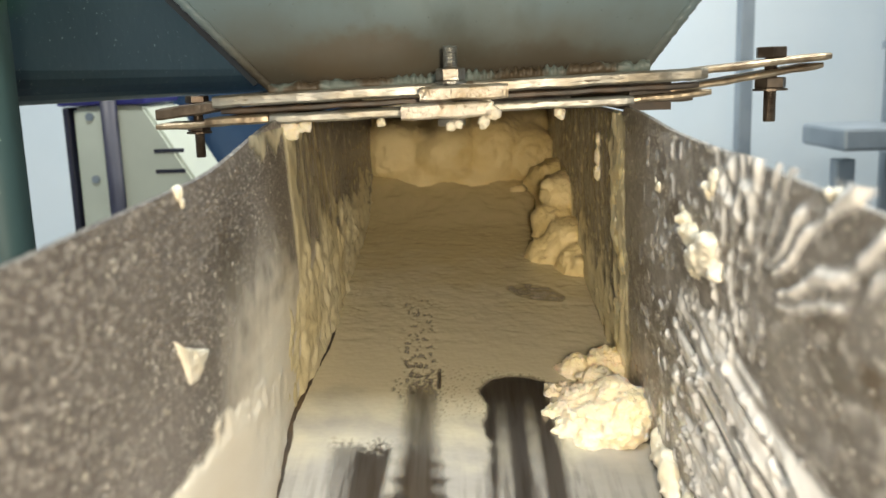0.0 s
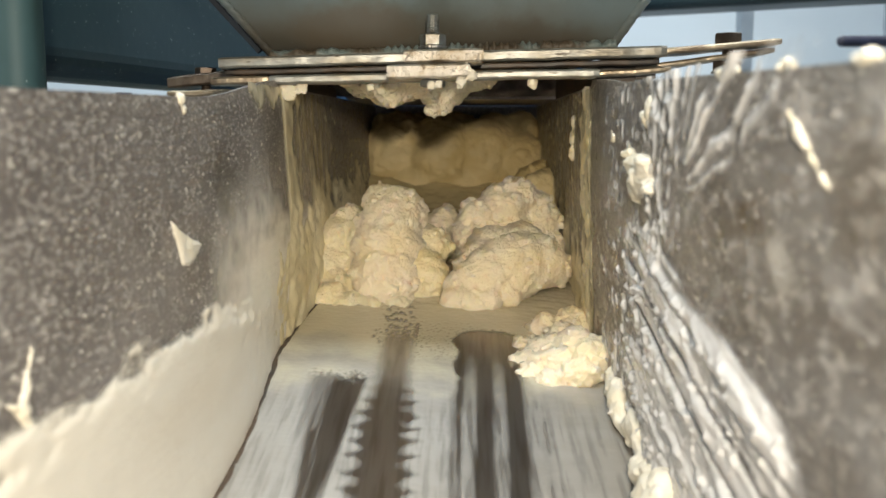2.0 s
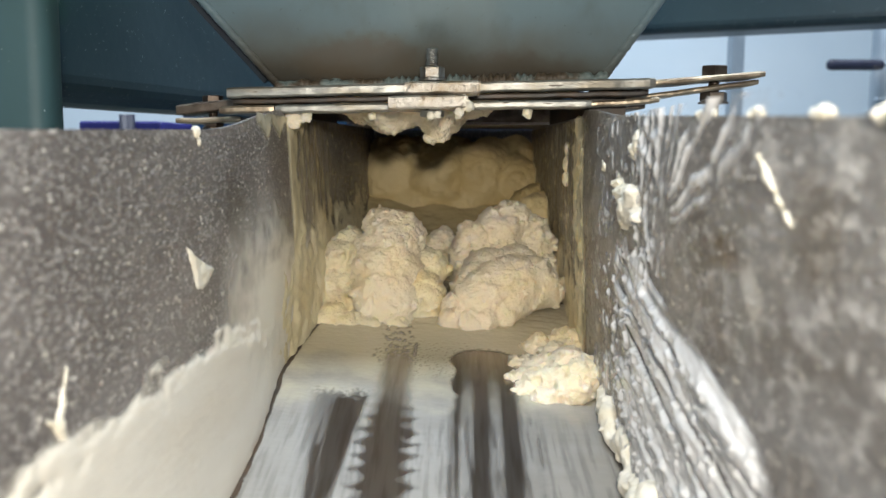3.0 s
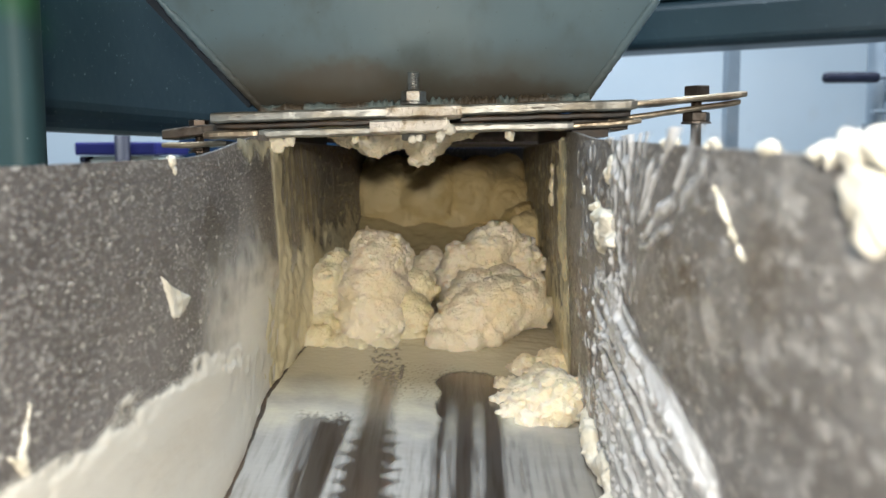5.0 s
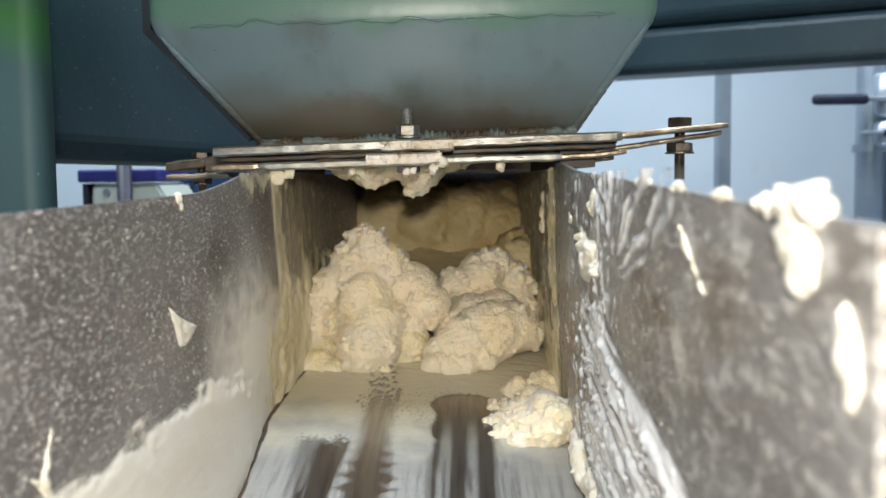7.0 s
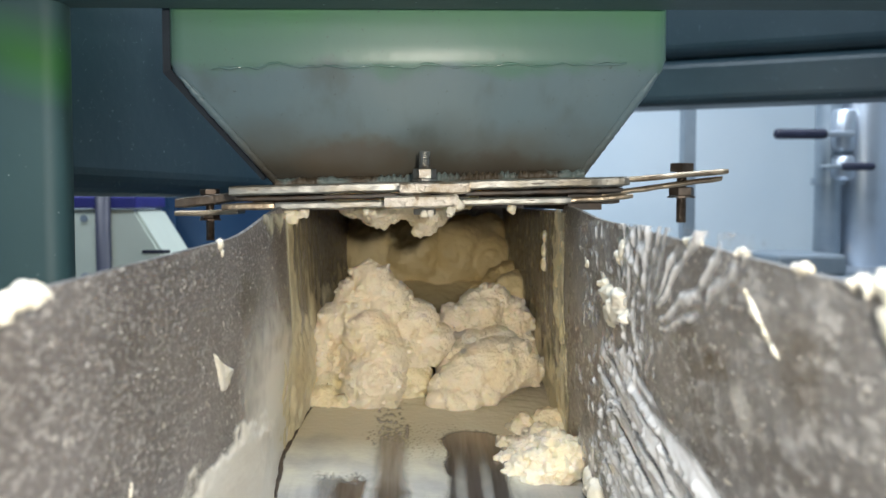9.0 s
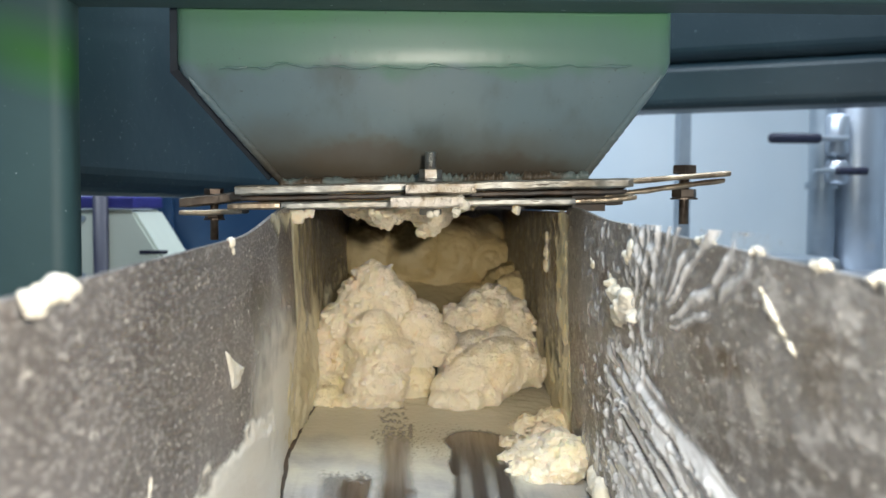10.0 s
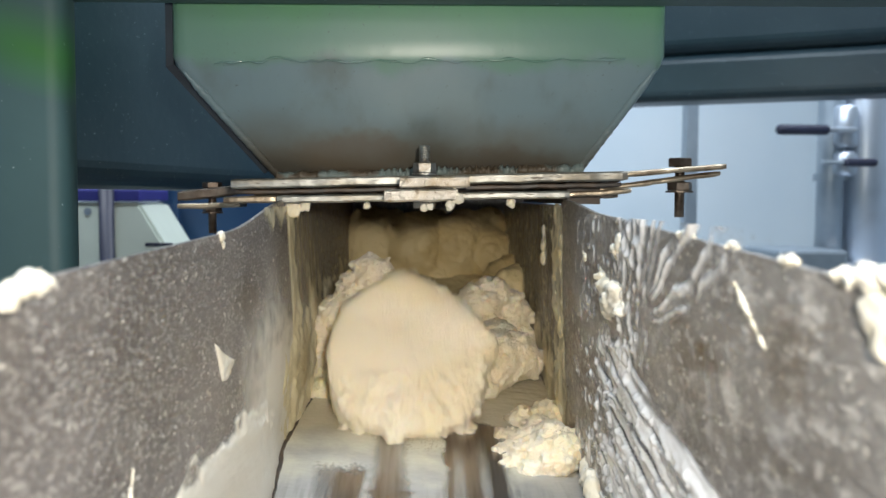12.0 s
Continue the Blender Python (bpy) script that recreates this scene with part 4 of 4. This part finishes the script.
def build_cabinet():
    c = thing("machine_cabinet", "cream machine cabinet with a violet top strip and dark hose", "cabinet", (-0.6, 1.7, 0.0))
    y = 1.6
    # sloping front sheet
    bm = bmesh.new()
    outline = [(-0.655, 0.55), (-0.652, 1.262), (-0.526, 1.262), (-0.440, 1.12), (-0.40, 0.95), (-0.40, 0.55)]
    front = [bm.verts.new((a, y, b)) for a, b in outline]
    back = [bm.verts.new((a, y + 0.2, b)) for a, b in outline]
    bm.faces.new(front)
    bm.faces.new(back[::-1])
    for i in range(len(outline)):
        j = (i + 1) % len(outline)
        bm.faces.new((front[i], back[i], back[j], front[j]))
    bmesh.ops.bevel(bm, geom=bm.edges[:], offset=0.006, segments=2, affect="EDGES")
    fp = part("front_panel", bm, WHITE, c, "cream painted front panel")
    part("top_strip", box(-0.675, -0.522, y - 0.01, y + 0.2, 1.264, 1.288, 0.004), VIOLET, c, "violet top strip")
    part("edge_strip", box(-0.668, -0.657, y - 0.006, y + 0.2, 0.55, 1.262, 0.003), BLACKISH, c)
    part("hose", move(tube(0.014, 0.5, 1.30, 20), Matrix.Translation((-0.582, y - 0.016, 0))), BLACKISH, c, "dark blue hose", smooth=True)
    for z in (1.245, 1.135):
        part("screw", move(tube(0.007, -0.003, 0.003, 12), Matrix.Translation((-0.622, y - 0.002, z)) @ pose(0, 0, 0, 90)), GREYBAR, fp)
    for z in (1.178, 1.142):
        part("vent_slot", box(-0.515, -0.462, y - 0.003, y + 0.001, z, z + 0.007, 0.001), BLACKISH, fp)
    part("plinth", box(-0.66, -0.42, y + 0.01, y + 0.2, 0.0, 0.546), WHITE, c)
    b = thing("machine_housing", "navy blue painted machine housing", "housing", (-0.3, 1.8, 0.0))
    part("housing", box(-0.56, 0.30, 1.83, 2.2, 0.0, 1.46, 0.03, 3), NAVY, b)
    part("rib", box(-0.52, -0.505, 1.815, 1.829, 0.7, 1.42, 0.003), NAVY, b)
    return c


build_cabinet()

# ---- dough ----
lump_right = dough("dough_lump", [(0.106, 0.606, 1.052, 0.017), (0.124, 0.602, 1.056, 0.019), (0.118, 0.628, 1.058, 0.020), (0.098, 0.640, 1.052, 0.018), (0.134, 0.62, 1.056, 0.019), (0.112, 0.66, 1.058, 0.018), (0.092, 0.615, 1.045, 0.017), (0.080, 0.602, 1.042, 0.014), (0.078, 0.63, 1.046, 0.014), (0.082, 0.66, 1.051, 0.014), (0.094, 0.586, 1.041, 0.014), (0.10, 0.69, 1.062, 0.015), (0.125, 0.69, 1.064, 0.019), (0.116, 0.59, 1.05, 0.016)],
                   "torn lump of cream dough on the trough bottom", crumbs=700, crumb=(0.0012, 0.0038), voxel=0.0011, rough=0.0024, grain=270, seed=3)
right_low = dough("dough_lump", [(0.030, 0.757, 1.086, 0.020), (0.046, 0.760, 1.093, 0.026), (0.058, 0.765, 1.099, 0.030), (0.071, 0.770, 1.104, 0.032), (0.083, 0.775, 1.107, 0.031), (0.095, 0.780, 1.108, 0.028), (0.107, 0.785, 1.106, 0.024), (0.118, 0.788, 1.103, 0.018), (0.05, 0.79, 1.10, 0.03), (0.060, 0.805, 1.112, 0.030), (0.086, 0.812, 1.116, 0.028), (0.024, 0.744, 1.080, 0.014), (0.038, 0.740, 1.078, 0.014), (0.054, 0.742, 1.080, 0.013), (0.070, 0.748, 1.082, 0.012)],
                  "smooth fallen lump of cream dough", crumbs=260, crumb=(0.0012, 0.0036), voxel=0.0013, rough=0.0026, grain=150, seed=7)
right_top = dough("dough_lump", [(0.046, 0.850, 1.141, 0.024), (0.072, 0.855, 1.154, 0.026), (0.090, 0.860, 1.166, 0.018), (0.108, 0.87, 1.14, 0.024), (0.07, 0.86, 1.13, 0.034), (0.034, 0.845, 1.124, 0.016), (0.112, 0.865, 1.11, 0.026), (0.05, 0.86, 1.11, 0.03), (0.042, 0.846, 1.150, 0.012), (0.080, 0.852, 1.172, 0.012), (0.104, 0.860, 1.160, 0.012)],
                  "crumbly lump of cream dough on the heap", crumbs=460, crumb=(0.0013, 0.0050), voxel=0.0013, rough=0.0030, grain=150, seed=11)
left_low = dough("dough_lump", [(-0.094, 0.80, 1.128, 0.022), (-0.098, 0.785, 1.100, 0.022), (-0.082, 0.815, 1.142, 0.018), (-0.092, 0.742, 1.076, 0.018), (-0.076, 0.736, 1.072, 0.016), (-0.060, 0.736, 1.070, 0.014), (-0.030, 0.742, 1.070, 0.014), (-0.008, 0.775, 1.098, 0.024), (-0.006, 0.80, 1.118, 0.024), (-0.012, 0.768, 1.082, 0.018), (-0.06, 0.805, 1.12, 0.034), (-0.03, 0.81, 1.12, 0.030), (-0.088, 0.775, 1.085, 0.022), (-0.055, 0.772, 1.092, 0.026), (-0.030, 0.778, 1.092, 0.024)],
                 "crumbly yellowish fallen lump of dough against the sheet", mat=PALE_YELLOW, crumbs=420, crumb=(0.0013, 0.0046), voxel=0.0013, rough=0.0030, grain=150, seed=15)
left_top = dough("dough_lump", [(-0.043, 0.762, 1.088, 0.030), (-0.043, 0.768, 1.104, 0.033), (-0.042, 0.776, 1.122, 0.034), (-0.040, 0.785, 1.140, 0.031), (-0.034, 0.795, 1.154, 0.025), (-0.048, 0.798, 1.162, 0.020), (-0.024, 0.798, 1.152, 0.018), (-0.056, 0.790, 1.140, 0.020)],
                 "tall curdled lump of cream dough", crumbs=420, crumb=(0.0013, 0.0046), voxel=0.0013, rough=0.0032, grain=150, seed=19)
left_extra = dough("dough_lump", [(-0.042, 0.782, 1.190, 0.023), (-0.052, 0.785, 1.202, 0.014), (-0.060, 0.788, 1.170, 0.027), (-0.030, 0.785, 1.168, 0.028), (-0.080, 0.790, 1.150, 0.024), (-0.096, 0.788, 1.134, 0.019), (-0.098, 0.780, 1.108, 0.017), (-0.002, 0.782, 1.150, 0.026), (0.016, 0.778, 1.132, 0.021), (-0.046, 0.764, 1.142, 0.028), (-0.036, 0.760, 1.122, 0.031), (-0.043, 0.748, 1.098, 0.031), (-0.044, 0.744, 1.082, 0.022), (-0.012, 0.780, 1.12, 0.028)],
                   "large curdled lump of cream dough on the heap", crumbs=560, crumb=(0.0013, 0.0050), voxel=0.0013, rough=0.0032, grain=140, seed=23)


def build_slab():
    """A block of dough cut off smooth above, its front and underside torn."""
    rng = random.Random(29)
    outline = [Vector(p) for p in ((0.0, 0.074), (0.046, 0.046), (0.084, 0.004), (0.070, -0.046), (0.052, -0.080), (0.012, -0.092), (-0.036, -0.084), (-0.068, -0.064), (-0.078, -0.018), (-0.062, 0.036), (-0.030, 0.060))]
    fringe = ((-0.080, -0.030), (-0.052, -0.040), (-0.024, -0.052), (0.005, -0.044), (0.024, -0.059), (0.041, -0.050), (0.055, -0.038), (0.090, -0.030))

    def reach(a):
        d = Vector((math.cos(a), math.sin(a)))
        for p, q in zip(outline, outline[1:] + outline[:1]):
            e = q - p
            den = d.x * e.y - d.y * e.x
            if abs(den) > 1e-9:
                u, t_ = (p.x * d.y - p.y * d.x) / den, (p.x * e.y - p.y * e.x) / den
                if 0 <= u <= 1 and t_ > 0:
                    return t_
        return 0.07

    def below(x):
        for (xa, za), (xb, zb) in zip(fringe, fringe[1:]):
            if x <= xb:
                return za + (zb - za) * step(xa, xb, x)
        return -0.03

    bm = bmesh.new()
    bmesh.ops.create_icosphere(bm, subdivisions=5, radius=1.0)
    for v in bm.verts:
        d = v.co.copy()
        a, flat = math.atan2(d.y, d.x), math.hypot(d.x, d.y)
        k = 1.0 / (flat ** 7 + abs(d.z) ** 7) ** (1 / 7)
        rad = sum(reach(a + o) for o in (-0.16, 0.0, 0.16)) / 3
        x, y = math.cos(a) * flat * k * rad, math.sin(a) * flat * k * rad
        z = d.z * k
        deep = below(x) if y < -0.01 else below(x) * 0.5 - 0.02
        v.co = Vector((x * (1 - 0.08 * max(0, -z)), y, (0.032 + 0.004 * noise.noise(Vector((x * 25, y * 25, 2))) - 0.006 * max(0.0, x / 0.08)) * z if z > 0 else -z * (deep + 0.004)))
    hull = [v.co.copy() for v in bm.verts if v.co.z < 0.018 or v.co.y < -0.045]
    for _ in range(620):
        p = hull[rng.randrange(len(hull))]
        r = 0.0014 + 0.0034 * rng.random() ** 2
        ball(bm, p * 0.985, r, 1, (r * rng.uniform(0.7, 1.4), r * rng.uniform(0.7, 1.4), r * rng.uniform(0.6, 1.2)))
    for _ in range(70):
        x = rng.uniform(-0.064, 0.054)
        r = rng.uniform(0.003, 0.007)
        ball(bm, Vector((x, -0.082 + rng.gauss(0, 0.006), rng.uniform(-0.034, 0.024))), r, 2, (r * rng.uniform(0.8, 1.4), r * rng.uniform(0.8, 1.6), r * rng.uniform(0.6, 1.1)))
    rip, fine = torn(29, 0.0040, 85), torn(31, 0.0020, 230)
    ob = new("dough_slab", skin("dough_slab", bm, 0.0015, lambda p, n_: (rip(p, n_) + fine(p, n_)) * max(step(0.030, 0.018, p.z), step(-0.018, -0.044, p.y + 0.016 * noise.noise(p * 60))) + 0.0005 * fbm(p * 60, 3), DOUGH))
    ob.matrix_world = Matrix.Translation((-0.016, 0.782, 1.297))
    return tagged(ob, "ragged slab of cream dough hanging below the flange", "dough")


slab = build_slab()


def back_mass():
    t = dough("dough_bank", [(-0.06, 1.20, 1.20, 0.05), (0.0, 1.195, 1.198, 0.058), (0.06, 1.195, 1.198, 0.053), (0.11, 1.19, 1.19, 0.045), (-0.03, 1.19, 1.16, 0.045), (0.03, 1.19, 1.155, 0.045), (0.02, 1.215, 1.222, 0.038), (-0.05, 1.215, 1.222, 0.038), (0.08, 1.215, 1.222, 0.038), (-0.08, 1.21, 1.16, 0.03), (0.108, 1.222, 1.228, 0.033), (-0.078, 1.228, 1.230, 0.028), (-0.07, 1.165, 1.138, 0.018), (-0.03, 1.155, 1.135, 0.020), (0.01, 1.16, 1.134, 0.020), (0.05, 1.155, 1.132, 0.020), (0.09, 1.15, 1.132, 0.022)],
              "bank of yellowish dough packed at the closed end", mat=OLD_DOUGH, crumbs=40, crumb=(0.006, 0.016), voxel=0.003, rough=0.0055, grain=36, seed=31)
    s = dough("dough_bank", [(0.134, 1.03, 1.165, 0.022), (0.130, 1.00, 1.16, 0.026), (0.118, 0.985, 1.13, 0.027), (0.108, 0.95, 1.105, 0.024), (0.128, 0.95, 1.12, 0.028), (0.128, 1.05, 1.150, 0.026), (0.130, 1.10, 1.165, 0.030), (0.132, 0.92, 1.10, 0.024)],
              "yellowish dough clinging to the side sheet", mat=OLD_DOUGH, crumbs=70, crumb=(0.003, 0.009), voxel=0.0022, rough=0.004, grain=90, seed=37)
    f = dough("dough_lump", [(-0.010, 0.90, 1.112, 0.018), (0.016, 0.89, 1.110, 0.018), (0.004, 0.93, 1.124, 0.020), (0.028, 0.92, 1.118, 0.018), (-0.026, 0.92, 1.116, 0.016), (0.010, 0.93, 1.138, 0.013), (0.034, 0.93, 1.130, 0.013)],
              "small crumbly lump of dough between the heaps", mat=DOUGH, crumbs=220, crumb=(0.002, 0.005), voxel=0.0016, rough=0.003, grain=140, seed=39)
    return t, s, f


crumble = back_mass()[2]


WHITE_DOUGH = material("white_dough", (0.82, 0.78, 0.68), 0.5, second=(0.74, 0.68, 0.54), scale=60, mix=(0.4, 0.7), bump=0.3, bump_scale=500)


# small residues that stick to the sheets and the flange
def residue(blobs, label, squash, seed, rough=0.0012, grain=300, mat=None, crumbs=30):
    big = max(b[3] for b in blobs)
    return dough("dough_residue", blobs, label, "dough residue", mat or WHITE_DOUGH, crumbs, (0.2 * big, 0.5 * big), max(0.0006, big * 0.14), rough, grain, squash, seed, "", "dough residues")


def flake(outline, side, thick, label, seed, mat=None):
    """A flat torn flake that sticks to a sheet; outline in y and z."""
    cy, cz = (sum(p[k] for p in outline) / len(outline) for k in (0, 1))
    n, rows = len(outline) * 6, 6
    bm = bmesh.new()
    ring = []
    for i in range(n):
        a, b = outline[i // 6], outline[(i // 6 + 1) % len(outline)]
        s_ = (i % 6) / 6
        ring.append((a[0] + (b[0] - a[0]) * s_, a[1] + (b[1] - a[1]) * s_))
    grid = []
    for j in range(rows):
        q = 1 - j / rows
        row = []
        for i, (y, z) in enumerate(ring):
            k = 1 + 0.10 * noise.noise(Vector((i * 0.9, seed, 0)))
            yy, zz = cy + (y - cy) * q * k, cz + (z - cz) * q * k
            h = thick * (0.0 if j == 0 else 0.75 + 0.25 * (1 - q) + 0.5 * noise.noise(Vector((yy * 160, zz * 160, seed))))
            x = xl(yy, zz) + h if side < 0 else xr(yy, zz) - h
            row.append(bm.verts.new((x, yy, zz)))
        grid.append(row)
    for p, q in zip(grid, grid[1:]):
        for i in range(n):
            bm.faces.new((p[i], p[(i + 1) % n], q[(i + 1) % n], q[i]))
    bm.faces.new(grid[-1])
    ob = part("dough_flake", bm, mat or WHITE_DOUGH, smooth=True)
    return tagged(ob, label, "dough residue", "dough residues")


flake([(.386, 1.187), (.394, 1.182), (.410, 1.176), (.432, 1.169), (.426, 1.165), (.409, 1.160), (.398, 1.162), (.394, 1.172)], -1, .0022, "small white triangular flake of dough on the side sheet", 41)
flake([(.118, 1.244), (.110, 1.248), (.098, 1.247), (.090, 1.240), (.092, 1.230), (.100, 1.226), (.108, 1.229), (.113, 1.236)], 1, .003, "thick white flake of dough on the side sheet", 77)
flake([(.080, 1.226), (.074, 1.229), (.068, 1.222), (.066, 1.210), (.070, 1.204), (.076, 1.210)], 1, .0022, "white flake of dough on the side sheet", 78)
flake([(.262, 1.138), (.254, 1.140), (.246, 1.136), (.245, 1.130), (.252, 1.128), (.259, 1.131)], 1, .003, "white crumb of dough on the side sheet", 79)
residue([(.131, .450, 1.204, .0085), (.131, .446, 1.211, .0075), (.131, .456, 1.199, .006), (.131, .461, 1.212, .006), (.131, .440, 1.203, .005), (.131, .468, 1.218, .0045)], "white crumbly dough on the side sheet", (1.1, 2.0, 1.05), 43, crumbs=60)
residue([(.131, .484, 1.219, .0035), (.131, .494, 1.222, .004), (.131, .506, 1.224, .0035), (.131, .516, 1.223, .003)], "small white crumbs of dough on the side sheet", (0.6, 1.4, 1), 42, crumbs=24)
residue([(.131, .540, 1.226, .0042), (.131, .550, 1.228, .0036), (.131, .562, 1.236, .003), (.131, .556, 1.231, .003)], "small white crumbs of dough on the side sheet", (0.6, 1.4, 1), 44, crumbs=20)
residue([(.130, .432, 1.245, .007), (.130, .440, 1.240, .006)], "white crumb of dough on the side sheet", (0.6, 1, 1), 45, crumbs=12)
residue([*[(.134 + .004 * math.sin(y * 70), y, fz(.13, y) + .016 + .006 * math.sin(y * 110), .008 + .002 * math.sin(y * 160)) for y in np.arange(.40, .57, .008)]], "white dough squeezed along the bottom edge", (0.7, 1, 1), 47, crumbs=110)
residue([(.128, .392, 1.040, .012), (.126, .375, 1.036, .013), (.133, .38, 1.048, .012)], "white lump of dough at the bottom edge", (0.8, 1, 1), 49, crumbs=30)
residue([(xr(.78, 1.22), .782, 1.240, .007), (xr(.78, 1.22), .782, 1.226, .008), (xr(.78, 1.21), .783, 1.212, .008)], "yellow drip of dough on the sheet", (0.5, 1, 1), 51, mat=DOUGH, crumbs=8)
for z0_, z1_, sd in ((1.075, 1.140, 53), (1.150, 1.180, 52), (1.196, 1.262, 54)):
    residue([*[(xr(.68, z) - .001, .686 + 0.008 * math.sin(z * 70), z, .0068 + .0026 * math.sin(z * 130) + .0016 * math.sin(z * 290)) for z in np.arange(z0_, z1_, .004)]], "long yellow smear of dough on the sheet", (0.22, 1.8, 1), sd, mat=PALE_YELLOW, crumbs=60)
residue([(0.033, 0.606, 1.273, .005), (0.026, 0.602, 1.268, .004), (0.030, 0.606, 1.278, .004)], "white crumb stuck to the middle lug", (1, 0.8, 1), 55)
residue([(-0.004, 0.604, 1.2665, .003), (0.004, 0.602, 1.2655, .003), (0.010, 0.604, 1.2665, .003)], "white crumbs round the lower bolt head", (1, 0.8, 1), 56)
residue([(-0.056, 0.657, 1.2685, .003), (-0.046, 0.657, 1.267, .0034), (-0.036, 0.657, 1.268, .003), (-0.026, 0.657, 1.2685, .003)], "yellow dough squeezed out below the flange", (1, 0.6, 1), 57, mat=DOUGH)
residue([(0.056, 0.652, 1.271, .003), (0.07, 0.652, 1.270, .004), (0.082, 0.652, 1.270, .004), (0.096, 0.652, 1.272, .003)], "yellow dough squeezed out below the flange", (1, 0.6, 1), 59, mat=DOUGH)
residue([(-0.112, 0.656, 1.264, .007), (-0.100, 0.655, 1.267, .005), (-0.088, 0.655, 1.268, .004), (-0.113, 0.660, 1.250, .006), (-0.112, 0.662, 1.235, .005)], "yellow dough in the corner below the flange", (1, 0.5, 1), 61, mat=DOUGH, crumbs=14)
residue([(-.129, .139, rim_l(.139) + .001, .0042), (-.128, .133, rim_l(.133), .004), (-.129, .147, rim_l(.147), .0034), (-.129, .126, rim_l(.126) - .001, .0034)], "white crumb of dough on the rim", (1, 1.2, 1), 63)
residue([(xl(.418, 1.248), .418, 1.2485, .0035), (xl(.418, 1.244), .422, 1.244, .003)], "white crumb of dough on the rim", (0.7, 1, 1), 66, crumbs=8)
for y, r, s in ((0.300, .0022, 71), (0.288, .0018, 72), (0.230, .0020, 73), (0.172, .0024, 74), (0.130, .0024, 75), (0.116, .0042, 76), (0.102, .0050, 77)):
    residue([(.131, y, rim_r(y) + r * .6, r), (.130, y + r, rim_r(y) + r * .2, r * .9), (.131, y - r, rim_r(y) + r * .2, r * .8)], "white crumbs of dough along the rim", (0.9, 1.6, 0.9), s, crumbs=22)
residue([*[(.130, .190 + .034 * k / 14, 1.216 + .022 * k / 14, .0012 + .0009 * math.sin(k / 5)) for k in range(15)]], "long white scrape of dough on the side sheet", (0.5, 1, 1), 80, crumbs=10)
residue([*[(xl(.23, 1.15), .228 + .014 * k / 14, 1.136 + .028 * k / 14, .0026 - .0020 * k / 14) for k in range(15)], *[(xl(.23, 1.13), .228 + .0012 * k, 1.136 - .0022 * k, .0034 - .0004 * k) for k in range(6)], *[(xl(.23, 1.13), .228 - .0022 * k, 1.136 + .0012 * k, .003 - .0005 * k) for k in range(5)]], "white splash of dough on the side sheet", (0.4, 1, 1), 81, crumbs=26)


# ---- what falls ----
def motions():
    def fall(ob, rows):
        c = ob.matrix_world.translation.copy()
        walk(ob, [(t, Matrix.Translation(c + Vector((dx, dy, dz))) @ pose(0, 0, 0, rx, ry, 0)) for t, dx, dy, dz, rx, ry in rows])

    fall(left_low, [(0.0, 0.02, 0.04, 0.33, 0, 0), (0.7, 0.02, 0.04, 0.33, 0, 0), (0.8, 0.01, 0.03, 0.25, 10, 0), (0.9, 0, 0, 0.0, 0, 0), (1.0, 0, 0, 0, 0, 0), (12.0, 0, 0, 0, 0, 0)])
    fall(left_top, [(0.0, 0.02, 0.04, 0.40, 0, 0), (0.75, 0.02, 0.04, 0.40, 0, 0), (0.9, -0.01, 0.0, 0.11, -15, 8), (1.0, 0, 0, 0.0, 0, 0), (1.1, 0, 0, 0, 0, 0), (12.0, 0, 0, 0, 0, 0)])
    fall(right_low, [(0.0, 0.0, 0.04, 0.36, 0, 0), (0.9, 0.0, 0.04, 0.30, 0, 0), (1.0, 0.022, 0.0, 0.145, 0, 40), (1.1, 0, 0, 0.0, 0, 0), (1.2, 0, 0, 0, 0, 0), (12.0, 0, 0, 0, 0, 0)])
    fall(right_top, [(0.0, 0.0, 0.02, 0.36, 0, 0), (1.15, 0.0, 0.02, 0.36, 0, 0), (1.3, 0.03, -0.02, 0.06, 10, -20), (1.4, 0, 0, 0.0, 0, 0), (1.5, 0, 0, 0, 0, 0), (12.0, 0, 0, 0, 0, 0)])
    fall(left_extra, [(0.0, 0.02, 0.05, 0.36, 0, 0), (6.2, 0.02, 0.05, 0.36, 0, 0), (6.4, 0.0, 0.02, 0.16, 0, -8), (6.5, 0, 0, 0.012, 0, 0), (6.7, 0, 0, 0, 0, 0), (12.0, 0, 0, 0, 0, 0)])
    fall(crumble, [(0.0, 0.02, 0.04, 0.33, 0, 0), (0.7, 0.02, 0.04, 0.33, 0, 0), (0.8, 0.01, 0.03, 0.25, 10, 0), (0.9, 0, 0, 0.0, 0, 0), (1.0, 0, 0, 0, 0, 0), (12.0, 0, 0, 0, 0, 0)])
    fall(slab, [(0.0, 0, 0, 0.024, 0, 0), (0.4, 0, 0, 0.016, 0, 0), (0.8, 0, 0, 0.008, 0, 0), (1.5, 0, 0, 0.006, 0, 0), (3.0, 0, 0, 0.006, 0, 0), (10.5, 0, 0, 0.003, 0, 0), (11.5, 0, 0, -0.006, 0, 0), (11.8, -0.002, -0.008, -0.026, 3, 0),
                (11.9, -0.004, -0.030, -0.056, 16, 0), (12.0, 0.006, -0.084, -0.166, 62, -4)])


motions()
